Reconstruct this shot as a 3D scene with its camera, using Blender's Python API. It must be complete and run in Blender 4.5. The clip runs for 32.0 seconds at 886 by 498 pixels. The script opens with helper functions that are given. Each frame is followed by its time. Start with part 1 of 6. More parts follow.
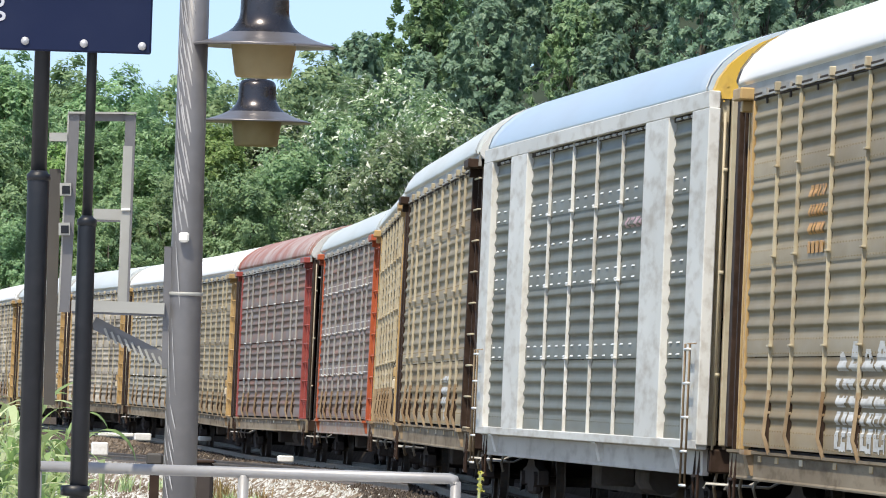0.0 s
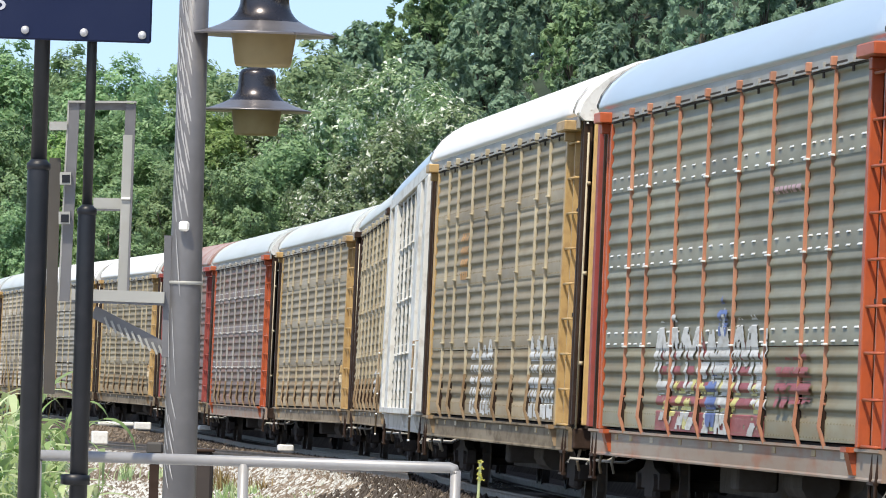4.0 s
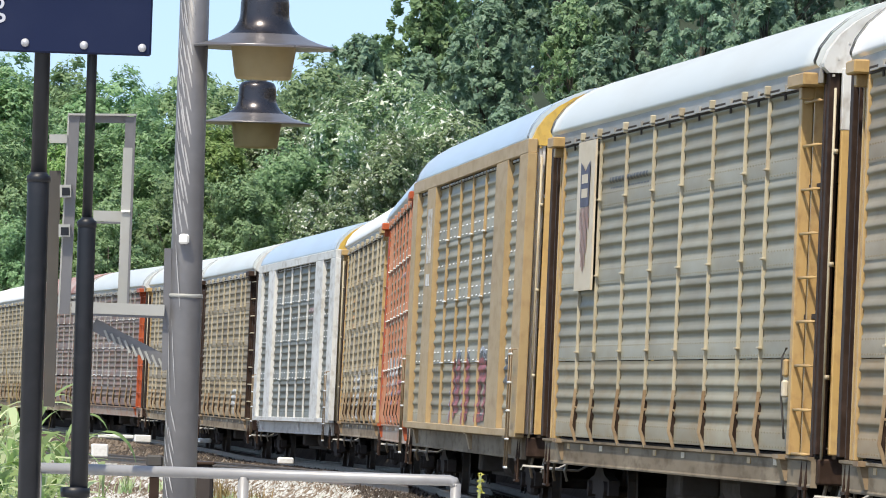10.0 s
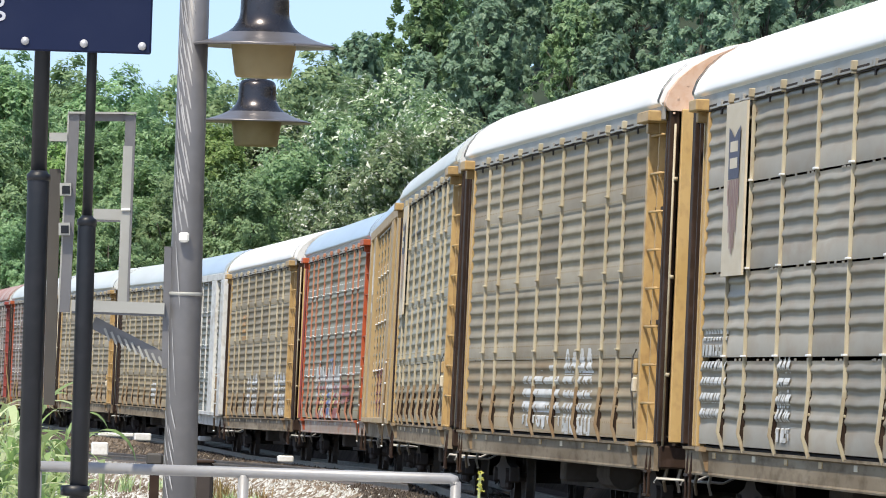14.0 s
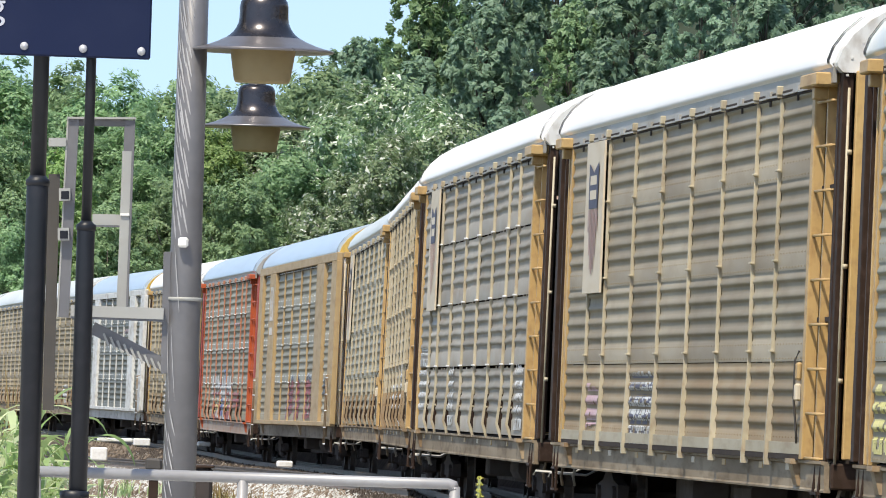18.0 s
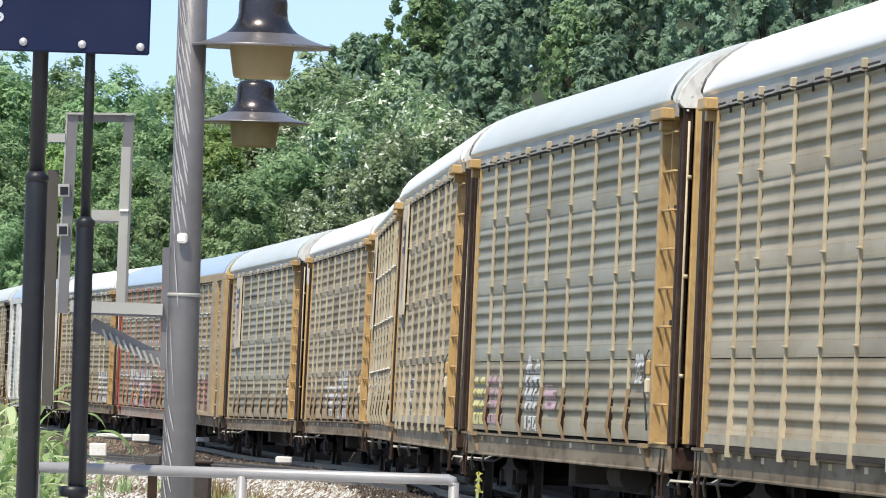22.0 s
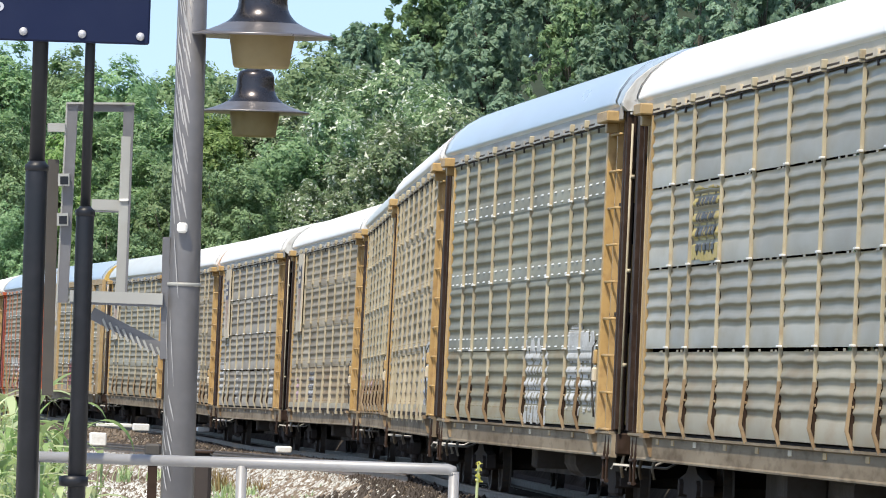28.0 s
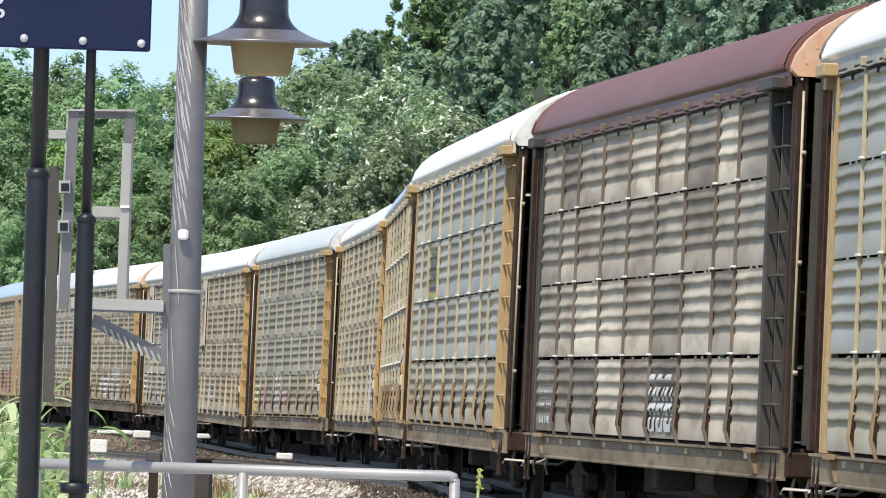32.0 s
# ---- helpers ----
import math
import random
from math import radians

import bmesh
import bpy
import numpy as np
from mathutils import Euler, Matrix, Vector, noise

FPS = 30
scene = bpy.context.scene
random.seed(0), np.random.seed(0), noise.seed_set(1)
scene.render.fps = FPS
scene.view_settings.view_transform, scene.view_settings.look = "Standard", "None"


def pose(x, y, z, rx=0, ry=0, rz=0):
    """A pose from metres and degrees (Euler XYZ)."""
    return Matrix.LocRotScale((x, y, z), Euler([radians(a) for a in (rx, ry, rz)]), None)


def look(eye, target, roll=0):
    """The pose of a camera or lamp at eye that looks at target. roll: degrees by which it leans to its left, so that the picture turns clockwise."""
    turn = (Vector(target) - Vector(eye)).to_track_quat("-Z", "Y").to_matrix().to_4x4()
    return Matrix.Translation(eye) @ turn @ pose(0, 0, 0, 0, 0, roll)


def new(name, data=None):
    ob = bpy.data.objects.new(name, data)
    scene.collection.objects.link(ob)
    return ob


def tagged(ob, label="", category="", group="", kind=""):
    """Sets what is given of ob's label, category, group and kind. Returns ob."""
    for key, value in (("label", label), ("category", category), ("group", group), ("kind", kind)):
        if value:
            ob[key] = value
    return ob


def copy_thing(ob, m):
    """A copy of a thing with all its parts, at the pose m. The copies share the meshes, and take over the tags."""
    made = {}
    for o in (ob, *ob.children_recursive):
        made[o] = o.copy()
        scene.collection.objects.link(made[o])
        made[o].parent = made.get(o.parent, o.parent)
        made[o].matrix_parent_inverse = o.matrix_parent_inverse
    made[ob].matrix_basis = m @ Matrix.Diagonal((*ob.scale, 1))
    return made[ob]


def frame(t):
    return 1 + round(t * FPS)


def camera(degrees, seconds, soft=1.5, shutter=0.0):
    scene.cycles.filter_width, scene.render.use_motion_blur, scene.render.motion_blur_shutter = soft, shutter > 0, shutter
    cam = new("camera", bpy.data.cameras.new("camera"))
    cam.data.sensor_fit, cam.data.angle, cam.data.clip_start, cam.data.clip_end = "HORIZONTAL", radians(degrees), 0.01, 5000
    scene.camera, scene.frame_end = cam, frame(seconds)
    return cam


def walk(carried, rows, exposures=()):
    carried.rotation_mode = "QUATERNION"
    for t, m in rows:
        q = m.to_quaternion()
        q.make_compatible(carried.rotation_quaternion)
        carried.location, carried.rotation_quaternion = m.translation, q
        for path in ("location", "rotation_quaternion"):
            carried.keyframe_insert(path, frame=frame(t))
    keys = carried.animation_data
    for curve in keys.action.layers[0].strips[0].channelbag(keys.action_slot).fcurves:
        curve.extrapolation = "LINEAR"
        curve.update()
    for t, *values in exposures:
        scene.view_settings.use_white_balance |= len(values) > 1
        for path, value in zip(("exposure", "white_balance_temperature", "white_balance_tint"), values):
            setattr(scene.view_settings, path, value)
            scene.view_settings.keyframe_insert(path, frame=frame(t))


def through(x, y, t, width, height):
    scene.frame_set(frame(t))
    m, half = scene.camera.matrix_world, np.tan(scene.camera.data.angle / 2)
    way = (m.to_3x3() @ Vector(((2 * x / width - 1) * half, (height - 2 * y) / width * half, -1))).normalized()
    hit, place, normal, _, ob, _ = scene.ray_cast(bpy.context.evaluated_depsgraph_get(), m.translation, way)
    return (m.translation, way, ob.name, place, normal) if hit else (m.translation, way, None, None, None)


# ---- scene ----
# ------------------------------------------------------------------ camera
FOCAL = 14916.5          # focal length in widths of 1/1568 of the picture
cam = camera(math.degrees(2 * math.atan(784 / FOCAL)), 32.0, soft=1.0)
EYE = Vector((0.0, 0.0, 1.744))
BASE = look(EYE, EYE + Vector((0, FOCAL, 239.7)), 1.7549)


def sway(dx, dy):
    """The steady aim, swayed by the unsteady support."""
    return BASE @ Matrix.Rotation(dx / FOCAL, 4, "Y") @ Matrix.Rotation(dy / FOCAL, 4, "X")


walk(cam, [(t, sway(dx, dy)) for t, dx, dy in (
    (0.0, 0.0, -3.1), (0.5, 0.0, -4.6), (1.0, 0.0, -9.2), (1.5, 0.0, -21.4), (2.0, 0.0, -26.1), (2.5, 0.0, -32.2), (3.0, 0.0, -32.2), (3.5, 0.0, -27.6), (5.5, 0.0, -10.7), (6.0, 0.0, -6.2), (6.5, 0.0, -6.2), (7.0, 0.0, -1.5), (7.5, 0.0, 1.5), (8.0, 0.0, 1.5), (8.5, 0.0, 0.0), (9.0, 0.0, 0.0), (9.5, 0.0, 0.0), (10.0, 0.0, 0.0), (10.5, 0.0, -1.6), (11.0, 0.0, 1.5), (11.5, 0.0, 4.6), (12.0, 0.0, 1.5), (12.5, 0.0, 3.0), (13.0, 0.0, 1.5), (13.5, 0.0, -1.5), (14.0, 0.0, -3.1), (14.5, 0.0, -1.6), (16.5, 0.0, 3.0), (17.0, 0.0, 4.6), (17.5, 0.0, 4.6), (18.0, -1.5, 6.1), (18.5, -3.0, 1.5), (19.0, -1.5, 4.5), (19.5, -1.5, 3.1), (20.0, -1.5, 4.6), (20.5, -1.5, 1.5), (21.0, -1.5, 4.6), (21.5, -1.6, 1.5), (22.0, -3.1, -1.5), (22.5, -3.1, -1.5), (23.0, -1.5, -6.2), (23.5, -3.1, -12.3), (24.0, -3.1, -23.0), (24.5, -3.1, -29.1), (25.0, -3.1, -33.7), (25.5, -3.1, -29.1), (27.5, -3.1, -19.9), (28.0, -3.1, -19.9), (28.5, -3.1, -16.9), (29.0, -3.1, -15.3), (29.5, -3.1, -10.7), (30.0, -3.1, -6.1), (30.5, -1.6, -6.2), (31.0, -3.0, -9.2), (31.5, -1.6, -6.2), (32.0, -1.5, -7.7))], exposures=[(0, 0.30, 7250, 10), (32, 0.30, 7250, 10)])

# ------------------------------------------------------------------ light
SUN_TO = Vector((-0.24, -0.46, 0.86)).normalized()
world = bpy.data.worlds.new("sky")
scene.world = world
world.use_nodes = True
wn = world.node_tree.nodes
sky = wn.new("ShaderNodeTexSky")
sky.sky_type, sky.sun_disc = "NISHITA", False
sky.sun_elevation = math.asin(SUN_TO.z)
sky.sun_rotation = math.atan2(SUN_TO.x, SUN_TO.y)
sky.air_density, sky.dust_density, sky.ozone_density = 1.0, 0.6, 1.5
# the haze-free summer sky: the horizon takes the colour of the air a little above it
way = wn.new("ShaderNodeTexCoord")
lift = wn.new("ShaderNodeVectorMath")
lift.operation = "ADD"
lift.inputs[1].default_value = (0, 0, 0.17)
unit = wn.new("ShaderNodeVectorMath")
unit.operation = "NORMALIZE"
world.node_tree.links.new(way.outputs["Generated"], lift.inputs[0])
world.node_tree.links.new(lift.outputs[0], unit.inputs[0])
world.node_tree.links.new(unit.outputs[0], sky.inputs[0])
world.node_tree.links.new(sky.outputs[0], wn["Background"].inputs[0])
wn["Background"].inputs[1].default_value = 0.20
sun_data = bpy.data.lights.new("sun", "SUN")
sun_data.energy, sun_data.angle, sun_data.color = 4.2, radians(0.53), (1.0, 0.96, 0.86)
sun = new("sun", sun_data)
sun.matrix_world = look(SUN_TO * 60, (0, 0, 0))

# ------------------------------------------------------------------ materials


def material(name, a, b, rough=0.6, metal=0.0, scale=3.0, grime=(0.10, 0.08, 0.06), dirt=0.3, bump=0.15, vary=0.12, streak=False, spec=0.5):
    """Two tones in broad patches, grime on top in finer ones, a fine relief; each object a little lighter or darker."""
    m = bpy.data.materials.new(name)
    m.use_nodes = True
    nt = m.node_tree
    n, l = nt.nodes, nt.links
    out = n["Principled BSDF"]
    co = n.new("ShaderNodeTexCoord")
    info = n.new("ShaderNodeObjectInfo")
    shift = n.new("ShaderNodeVectorMath")
    shift.operation = "MULTIPLY_ADD"
    l.new(info.outputs["Random"], shift.inputs[0])
    shift.inputs[1].default_value = (37, 53, 71)
    l.new(co.outputs["Object"], shift.inputs[2])
    stretch = n.new("ShaderNodeVectorMath")
    stretch.operation = "MULTIPLY"
    l.new(shift.outputs[0], stretch.inputs[0])
    stretch.inputs[1].default_value = (0.16, 1, 0.7) if streak else (1, 1, 1)
    big = n.new("ShaderNodeTexNoise")
    big.inputs["Scale"].default_value, big.inputs["Detail"].default_value = scale * 0.35, 5
    l.new((stretch if streak else shift).outputs[0], big.inputs["Vector"])
    fine = n.new("ShaderNodeTexNoise")
    fine.inputs["Scale"].default_value, fine.inputs["Detail"].default_value = scale * 2.4, 7
    l.new(stretch.outputs[0], fine.inputs["Vector"])
    r1 = n.new("ShaderNodeMapRange")
    r1.inputs[1].default_value, r1.inputs[2].default_value = 0.35, 0.65
    l.new(big.outputs[0], r1.inputs[0])
    mix = n.new("ShaderNodeMix")
    mix.data_type = "RGBA"
    l.new(r1.outputs[0], mix.inputs["Factor"])
    mix.inputs["A"].default_value, mix.inputs["B"].default_value = (*a, 1), (*b, 1)
    r2 = n.new("ShaderNodeMapRange")
    r2.inputs[1].default_value, r2.inputs[2].default_value, r2.inputs[4].default_value = 0.48, 0.72, dirt
    l.new(fine.outputs[0], r2.inputs[0])
    mix2 = n.new("ShaderNodeMix")
    mix2.data_type = "RGBA"
    l.new(r2.outputs[0], mix2.inputs["Factor"])
    l.new(mix.outputs["Result"], mix2.inputs["A"])
    mix2.inputs["B"].default_value = (*grime, 1)
    hsv = n.new("ShaderNodeHueSaturation")
    rv = n.new("ShaderNodeMapRange")
    rv.inputs[3].default_value, rv.inputs[4].default_value = 1 - vary, 1 + vary
    l.new(info.outputs["Random"], rv.inputs[0])
    l.new(rv.outputs[0], hsv.inputs["Value"])
    l.new(mix2.outputs["Result"], hsv.inputs["Color"])
    l.new(hsv.outputs[0], out.inputs["Base Color"])
    out.inputs["Metallic"].default_value = metal
    out.inputs["Specular IOR Level"].default_value = spec
    rr = n.new("ShaderNodeMapRange")
    rr.inputs[3].default_value, rr.inputs[4].default_value = max(0.05, rough - 0.1), min(1, rough + 0.15)
    l.new(fine.outputs[0], rr.inputs[0])
    l.new(rr.outputs[0], out.inputs["Roughness"])
    bp = n.new("ShaderNodeBump")
    bp.inputs["Strength"].default_value, bp.inputs["Distance"].default_value = bump, 0.02
    l.new(fine.outputs[0], bp.inputs["Height"])
    l.new(bp.outputs[0], out.inputs["Normal"])
    return m


def leaf_material(name, a, b, through=0.5, glint=None):
    m = bpy.data.materials.new(name)
    m.use_nodes = True
    n, l = m.node_tree.nodes, m.node_tree.links
    out = n["Principled BSDF"]
    geo, info = n.new("ShaderNodeNewGeometry"), n.new("ShaderNodeObjectInfo")
    mix = n.new("ShaderNodeMix")
    mix.data_type = "RGBA"
    l.new(geo.outputs["Random Per Island"], mix.inputs["Factor"])
    mix.inputs["A"].default_value, mix.inputs["B"].default_value = (*a, 1), (*b, 1)
    hsv = n.new("ShaderNodeHueSaturation")
    rv, rh = n.new("ShaderNodeMapRange"), n.new("ShaderNodeMapRange")
    rv.inputs[3].default_value, rv.inputs[4].default_value = 0.85, 1.2
    rh.inputs[3].default_value, rh.inputs[4].default_value = 0.485, 0.515
    l.new(info.outputs["Random"], rv.inputs[0])
    l.new(info.outputs["Random"], rh.inputs[0])
    l.new(rv.outputs[0], hsv.inputs["Value"])
    l.new(rh.outputs[0], hsv.inputs["Hue"])
    l.new(mix.outputs["Result"], hsv.inputs["Color"])
    if glint:
        # a few leaves are coloured near white, as painted sparkle
        few, pale = n.new("ShaderNodeMapRange"), n.new("ShaderNodeMix")
        few.inputs[1].default_value, few.inputs[2].default_value = 0.85, 0.90
        l.new(geo.outputs["Random Per Island"], few.inputs[0])
        pale.data_type = "RGBA"
        l.new(few.outputs[0], pale.inputs["Factor"])
        l.new(mix.outputs["Result"], pale.inputs["A"])
        pale.inputs["B"].default_value = (*glint, 1)
        l.new(pale.outputs["Result"], hsv.inputs["Color"])
    l.new(hsv.outputs[0], out.inputs["Base Color"])
    out.inputs["Roughness"].default_value = 0.55
    out.inputs["Specular IOR Level"].default_value = 0.35
    tr = n.new("ShaderNodeBsdfTranslucent")
    l.new(hsv.outputs[0], tr.inputs["Color"])
    ms = n.new("ShaderNodeMixShader")
    ms.inputs[0].default_value = through
    l.new(out.outputs[0], ms.inputs[1])
    l.new(tr.outputs[0], ms.inputs[2])
    l.new(ms.outputs[0], n["Material Output"].inputs[0])
    return m


RUST = (0.20, 0.10, 0.05)
MAT = {
    # weathered side screens
    "tan_screen": material("tan_screen", (0.205, 0.162, 0.103), (0.325, 0.276, 0.196), 0.55, 0.15, 2.2, (0.17, 0.14, 0.10), 0.32, 0.2, 0.10, True),
    "light_tan_screen": material("light_tan_screen", (0.244, 0.2, 0.134), (0.392, 0.346, 0.26), 0.55, 0.15, 2.2, (0.22, 0.19, 0.14), 0.32, 0.2, 0.10, True),
    "olive_screen": material("olive_screen", (0.194, 0.151, 0.089), (0.306, 0.255, 0.169), 0.55, 0.15, 2.2, (0.20, 0.16, 0.10), 0.32, 0.2, 0.10, True),
    "brown_screen": material("brown_screen", (0.20, 0.16, 0.12), (0.52, 0.465, 0.38), 0.6, 0.1, 2.6, (0.12, 0.09, 0.065), 0.55, 0.2, 0.28, True),
    "grey_screen": material("grey_screen", (0.171, 0.159, 0.107), (0.288, 0.278, 0.202), 0.5, 0.25, 2.2, (0.15, 0.14, 0.12), 0.32, 0.2, 0.08, True),
    "slate_screen": material("slate_screen", (0.121, 0.126, 0.103), (0.163, 0.168, 0.139), 0.5, 0.25, 2.2, (0.15, 0.14, 0.12), 0.4, 0.15, 0.08, True),
    "green_screen": material("green_screen", (0.205, 0.187, 0.135), (0.315, 0.298, 0.230), 0.5, 0.2, 2.2, (0.22, 0.19, 0.13), 0.32, 0.15, 0.06, True),
    "silver_screen": material("silver_screen", (0.235, 0.217, 0.168), (0.36, 0.34, 0.275), 0.40, 0.2, 2.2, (0.26, 0.22, 0.15), 0.35, 0.15, 0.12, True),
    "pale_screen": material("pale_screen", (0.242, 0.216, 0.173), (0.327, 0.300, 0.254), 0.55, 0.15, 2.2, (0.25, 0.20, 0.15), 0.6, 0.2, 0.15, True),
    "rosy_screen": material("rosy_screen", (0.147, 0.101, 0.08), (0.19, 0.149, 0.126), 0.55, 0.15, 2.2, (0.35, 0.12, 0.06), 0.5, 0.2, 0.12, True),
    # painted frames
    "tan_paint": material("tan_paint", (0.385, 0.336, 0.237), (0.465, 0.416, 0.311), 0.5, 0, 4, RUST, 0.35, 0.1, 0.08, True),
    "yellow_paint": material("yellow_paint", (0.437, 0.284, 0.115), (0.475, 0.323, 0.149), 0.45, 0, 4, RUST, 0.45, 0.1, 0.08, True),
    "bright_yellow_paint": material("bright_yellow_paint", (0.612, 0.383, 0.051), (0.595, 0.399, 0.102), 0.45, 0, 4, RUST, 0.3, 0.1, 0.05, True),
    "amber_paint": material("amber_paint", (0.52, 0.33, 0.12), (0.58, 0.39, 0.17), 0.5, 0, 4, RUST, 0.3, 0.1, 0.05, True),
    "dun_paint": material("dun_paint", (0.11, 0.088, 0.07), (0.17, 0.14, 0.115), 0.6, 0, 4, (0.07, 0.05, 0.04), 0.4, 0.1, 0.08, True),
    "ochre_paint": material("ochre_paint", (0.386, 0.268, 0.126), (0.432, 0.31, 0.168), 0.5, 0, 3, RUST, 0.3, 0.1, 0.06, True),
    "white_paint": material("white_paint", (0.60, 0.60, 0.58), (0.70, 0.70, 0.68), 0.45, 0, 3, (0.30, 0.25, 0.20), 0.6, 0.08, 0.05, True),
    "orange_paint": material("orange_paint", (0.412, 0.076, 0.022), (0.444, 0.107, 0.039), 0.45, 0, 4, (0.20, 0.05, 0.03), 0.4, 0.1, 0.08, True),
    "salmon_paint": material("salmon_paint", (0.42, 0.17, 0.10), (0.46, 0.23, 0.15), 0.5, 0, 4, (0.25, 0.12, 0.08), 0.45, 0.1, 0.08, True),
    "red_paint": material("red_paint", (0.27, 0.045, 0.04), (0.33, 0.075, 0.06), 0.5, 0, 4, (0.14, 0.04, 0.03), 0.5, 0.1, 0.08, True),
    # dark brown of some parts; on webs and recessed corners it paints in shade
    "brown_paint": material("brown_paint", (0.026, 0.014, 0.010), (0.038, 0.022, 0.014), 0.6, 0, 4, (0.08, 0.05, 0.04), 0.5, 0.1, 0.08, True, spec=0.2),
    "black_paint": material("black_paint", (0.035, 0.032, 0.03), (0.06, 0.055, 0.05), 0.6, 0, 4, (0.10, 0.08, 0.06), 0.4, 0.1, 0.08, True),
    "foot_rust": material("foot_rust", (0.235, 0.155, 0.085), (0.35, 0.265, 0.17), 0.6, 0, 5, (0.15, 0.08, 0.038), 0.5, 0.1, 0.14, True),
    "sill_paint": material("sill_paint", (0.18, 0.137, 0.092), (0.32, 0.265, 0.195), 0.75, 0, 3.5, (0.095, 0.065, 0.04), 0.75, 0.2, 0.14, True, spec=0.2),
    "grey_sill": material("grey_sill", (0.40, 0.37, 0.33), (0.52, 0.49, 0.45), 0.6, 0, 2.5, (0.18, 0.14, 0.11), 0.6, 0.2, 0.12, True),
    "orange_sill": material("orange_sill", (0.34, 0.245, 0.184), (0.408, 0.34, 0.286), 0.6, 0, 2.5, (0.40, 0.12, 0.05), 0.6, 0.2, 0.12, True),
    # roofs
    "white_roof": material("white_roof", (0.784, 0.795, 0.806), (0.848, 0.859, 0.869), 0.45, 0, 0.35, (0.5, 0.49, 0.46), 0.30, 0.0, 0.03, True),
    "blue_roof": material("blue_roof", (0.45, 0.56, 0.68), (0.52, 0.63, 0.74), 0.3, 0.3, 0.35, (0.42, 0.44, 0.46), 0.25, 0.0, 0.03, True),
    "grey_roof": material("grey_roof", (0.56, 0.60, 0.60), (0.63, 0.67, 0.67), 0.4, 0.15, 0.35, (0.40, 0.40, 0.38), 0.3, 0.0, 0.03, True),
    "maroon_roof": material("maroon_roof", (0.144, 0.063, 0.06), (0.173, 0.078, 0.069), 0.5, 0, 0.5, (0.10, 0.05, 0.045), 0.3, 0.02, 0.03, True),
    "rust_roof": material("rust_roof", (0.42, 0.36, 0.34), (0.30, 0.10, 0.07), 0.55, 0, 1.8, (0.30, 0.09, 0.05), 0.7, 0.08, 0.03),
    "galvanised": material("galvanised", (0.33, 0.32, 0.30), (0.42, 0.41, 0.39), 0.5, 0.3, 2, (0.2, 0.17, 0.13), 0.35, 0.05, 0.05, True),
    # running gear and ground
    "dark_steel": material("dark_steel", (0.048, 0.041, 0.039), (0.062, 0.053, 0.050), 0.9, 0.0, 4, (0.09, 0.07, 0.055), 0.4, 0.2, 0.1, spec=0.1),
    "under_grime": material("under_grime", (0.10, 0.088, 0.082), (0.135, 0.12, 0.11), 0.95, 0, 4, (0.08, 0.065, 0.055), 0.4, 0.2, 0.1, spec=0.0),
    "wheel_steel": material("wheel_steel", (0.055, 0.048, 0.044), (0.075, 0.065, 0.058), 0.6, 0.1, 6, (0.12, 0.08, 0.055), 0.4, 0.1, 0.05, spec=0.1),
    "rail_steel": material("rail_steel", (0.11, 0.085, 0.065), (0.17, 0.14, 0.115), 0.5, 0.3, 6, (0.16, 0.09, 0.05), 0.4, 0.1, 0.05),
    "sleeper_wood": material("sleeper_wood", (0.065, 0.05, 0.04), (0.095, 0.08, 0.065), 0.85, 0, 5, (0.07, 0.06, 0.05), 0.5, 0.4, 0.2),
    "ballast": material("ballast", (0.44, 0.445, 0.43), (0.62, 0.62, 0.60), 0.9, 0, 6, (0.24, 0.22, 0.19), 0.55, 0.8, 0.3, spec=0.0),
    # ballast coloured dark to deepen the shade under the train
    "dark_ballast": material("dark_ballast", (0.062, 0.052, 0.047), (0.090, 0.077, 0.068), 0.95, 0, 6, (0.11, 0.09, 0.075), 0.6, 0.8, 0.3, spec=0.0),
    "earth": material("earth", (0.115, 0.112, 0.065), (0.175, 0.165, 0.105), 0.95, 0, 0.6, (0.08, 0.10, 0.045), 0.6, 0.6, 0, spec=0.0),
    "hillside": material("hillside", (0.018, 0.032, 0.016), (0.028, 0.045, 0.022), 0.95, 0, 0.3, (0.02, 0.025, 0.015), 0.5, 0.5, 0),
    "concrete": material("concrete", (0.476, 0.465, 0.435), (0.569, 0.548, 0.517), 0.85, 0, 2, (0.3, 0.28, 0.25), 0.4, 0.3, 0.05),
    "whitewash": material("whitewash", (0.72, 0.72, 0.70), (0.80, 0.80, 0.78), 0.7, 0, 5, (0.5, 0.47, 0.42), 0.4, 0.2, 0.05),
    # platform furniture
    "navy": material("navy", (0.006, 0.012, 0.042), (0.009, 0.016, 0.052), 0.5, 0, 2, (0.02, 0.03, 0.07), 0.2, 0.02, 0, spec=0.18),
    "navy_post": material("navy_post", (0.008, 0.010, 0.015), (0.012, 0.015, 0.021), 0.40, 0, 6, (0.035, 0.035, 0.045), 0.3, 0.03, 0, spec=0.35),
    "lettering": material("lettering", (0.42, 0.44, 0.50), (0.48, 0.50, 0.56), 0.5, 0, 4, (0.4, 0.4, 0.44), 0.1, 0.01, 0),
    "bolt_grey": material("bolt_grey", (0.45, 0.46, 0.50), (0.52, 0.53, 0.56), 0.45, 0.3, 9, (0.3, 0.3, 0.3), 0.2, 0.02, 0),
    "pole_grey": material("pole_grey", (0.139, 0.139, 0.15), (0.164, 0.164, 0.174), 0.38, 0.25, 6, (0.22, 0.22, 0.23), 0.3, 0.04, 0),
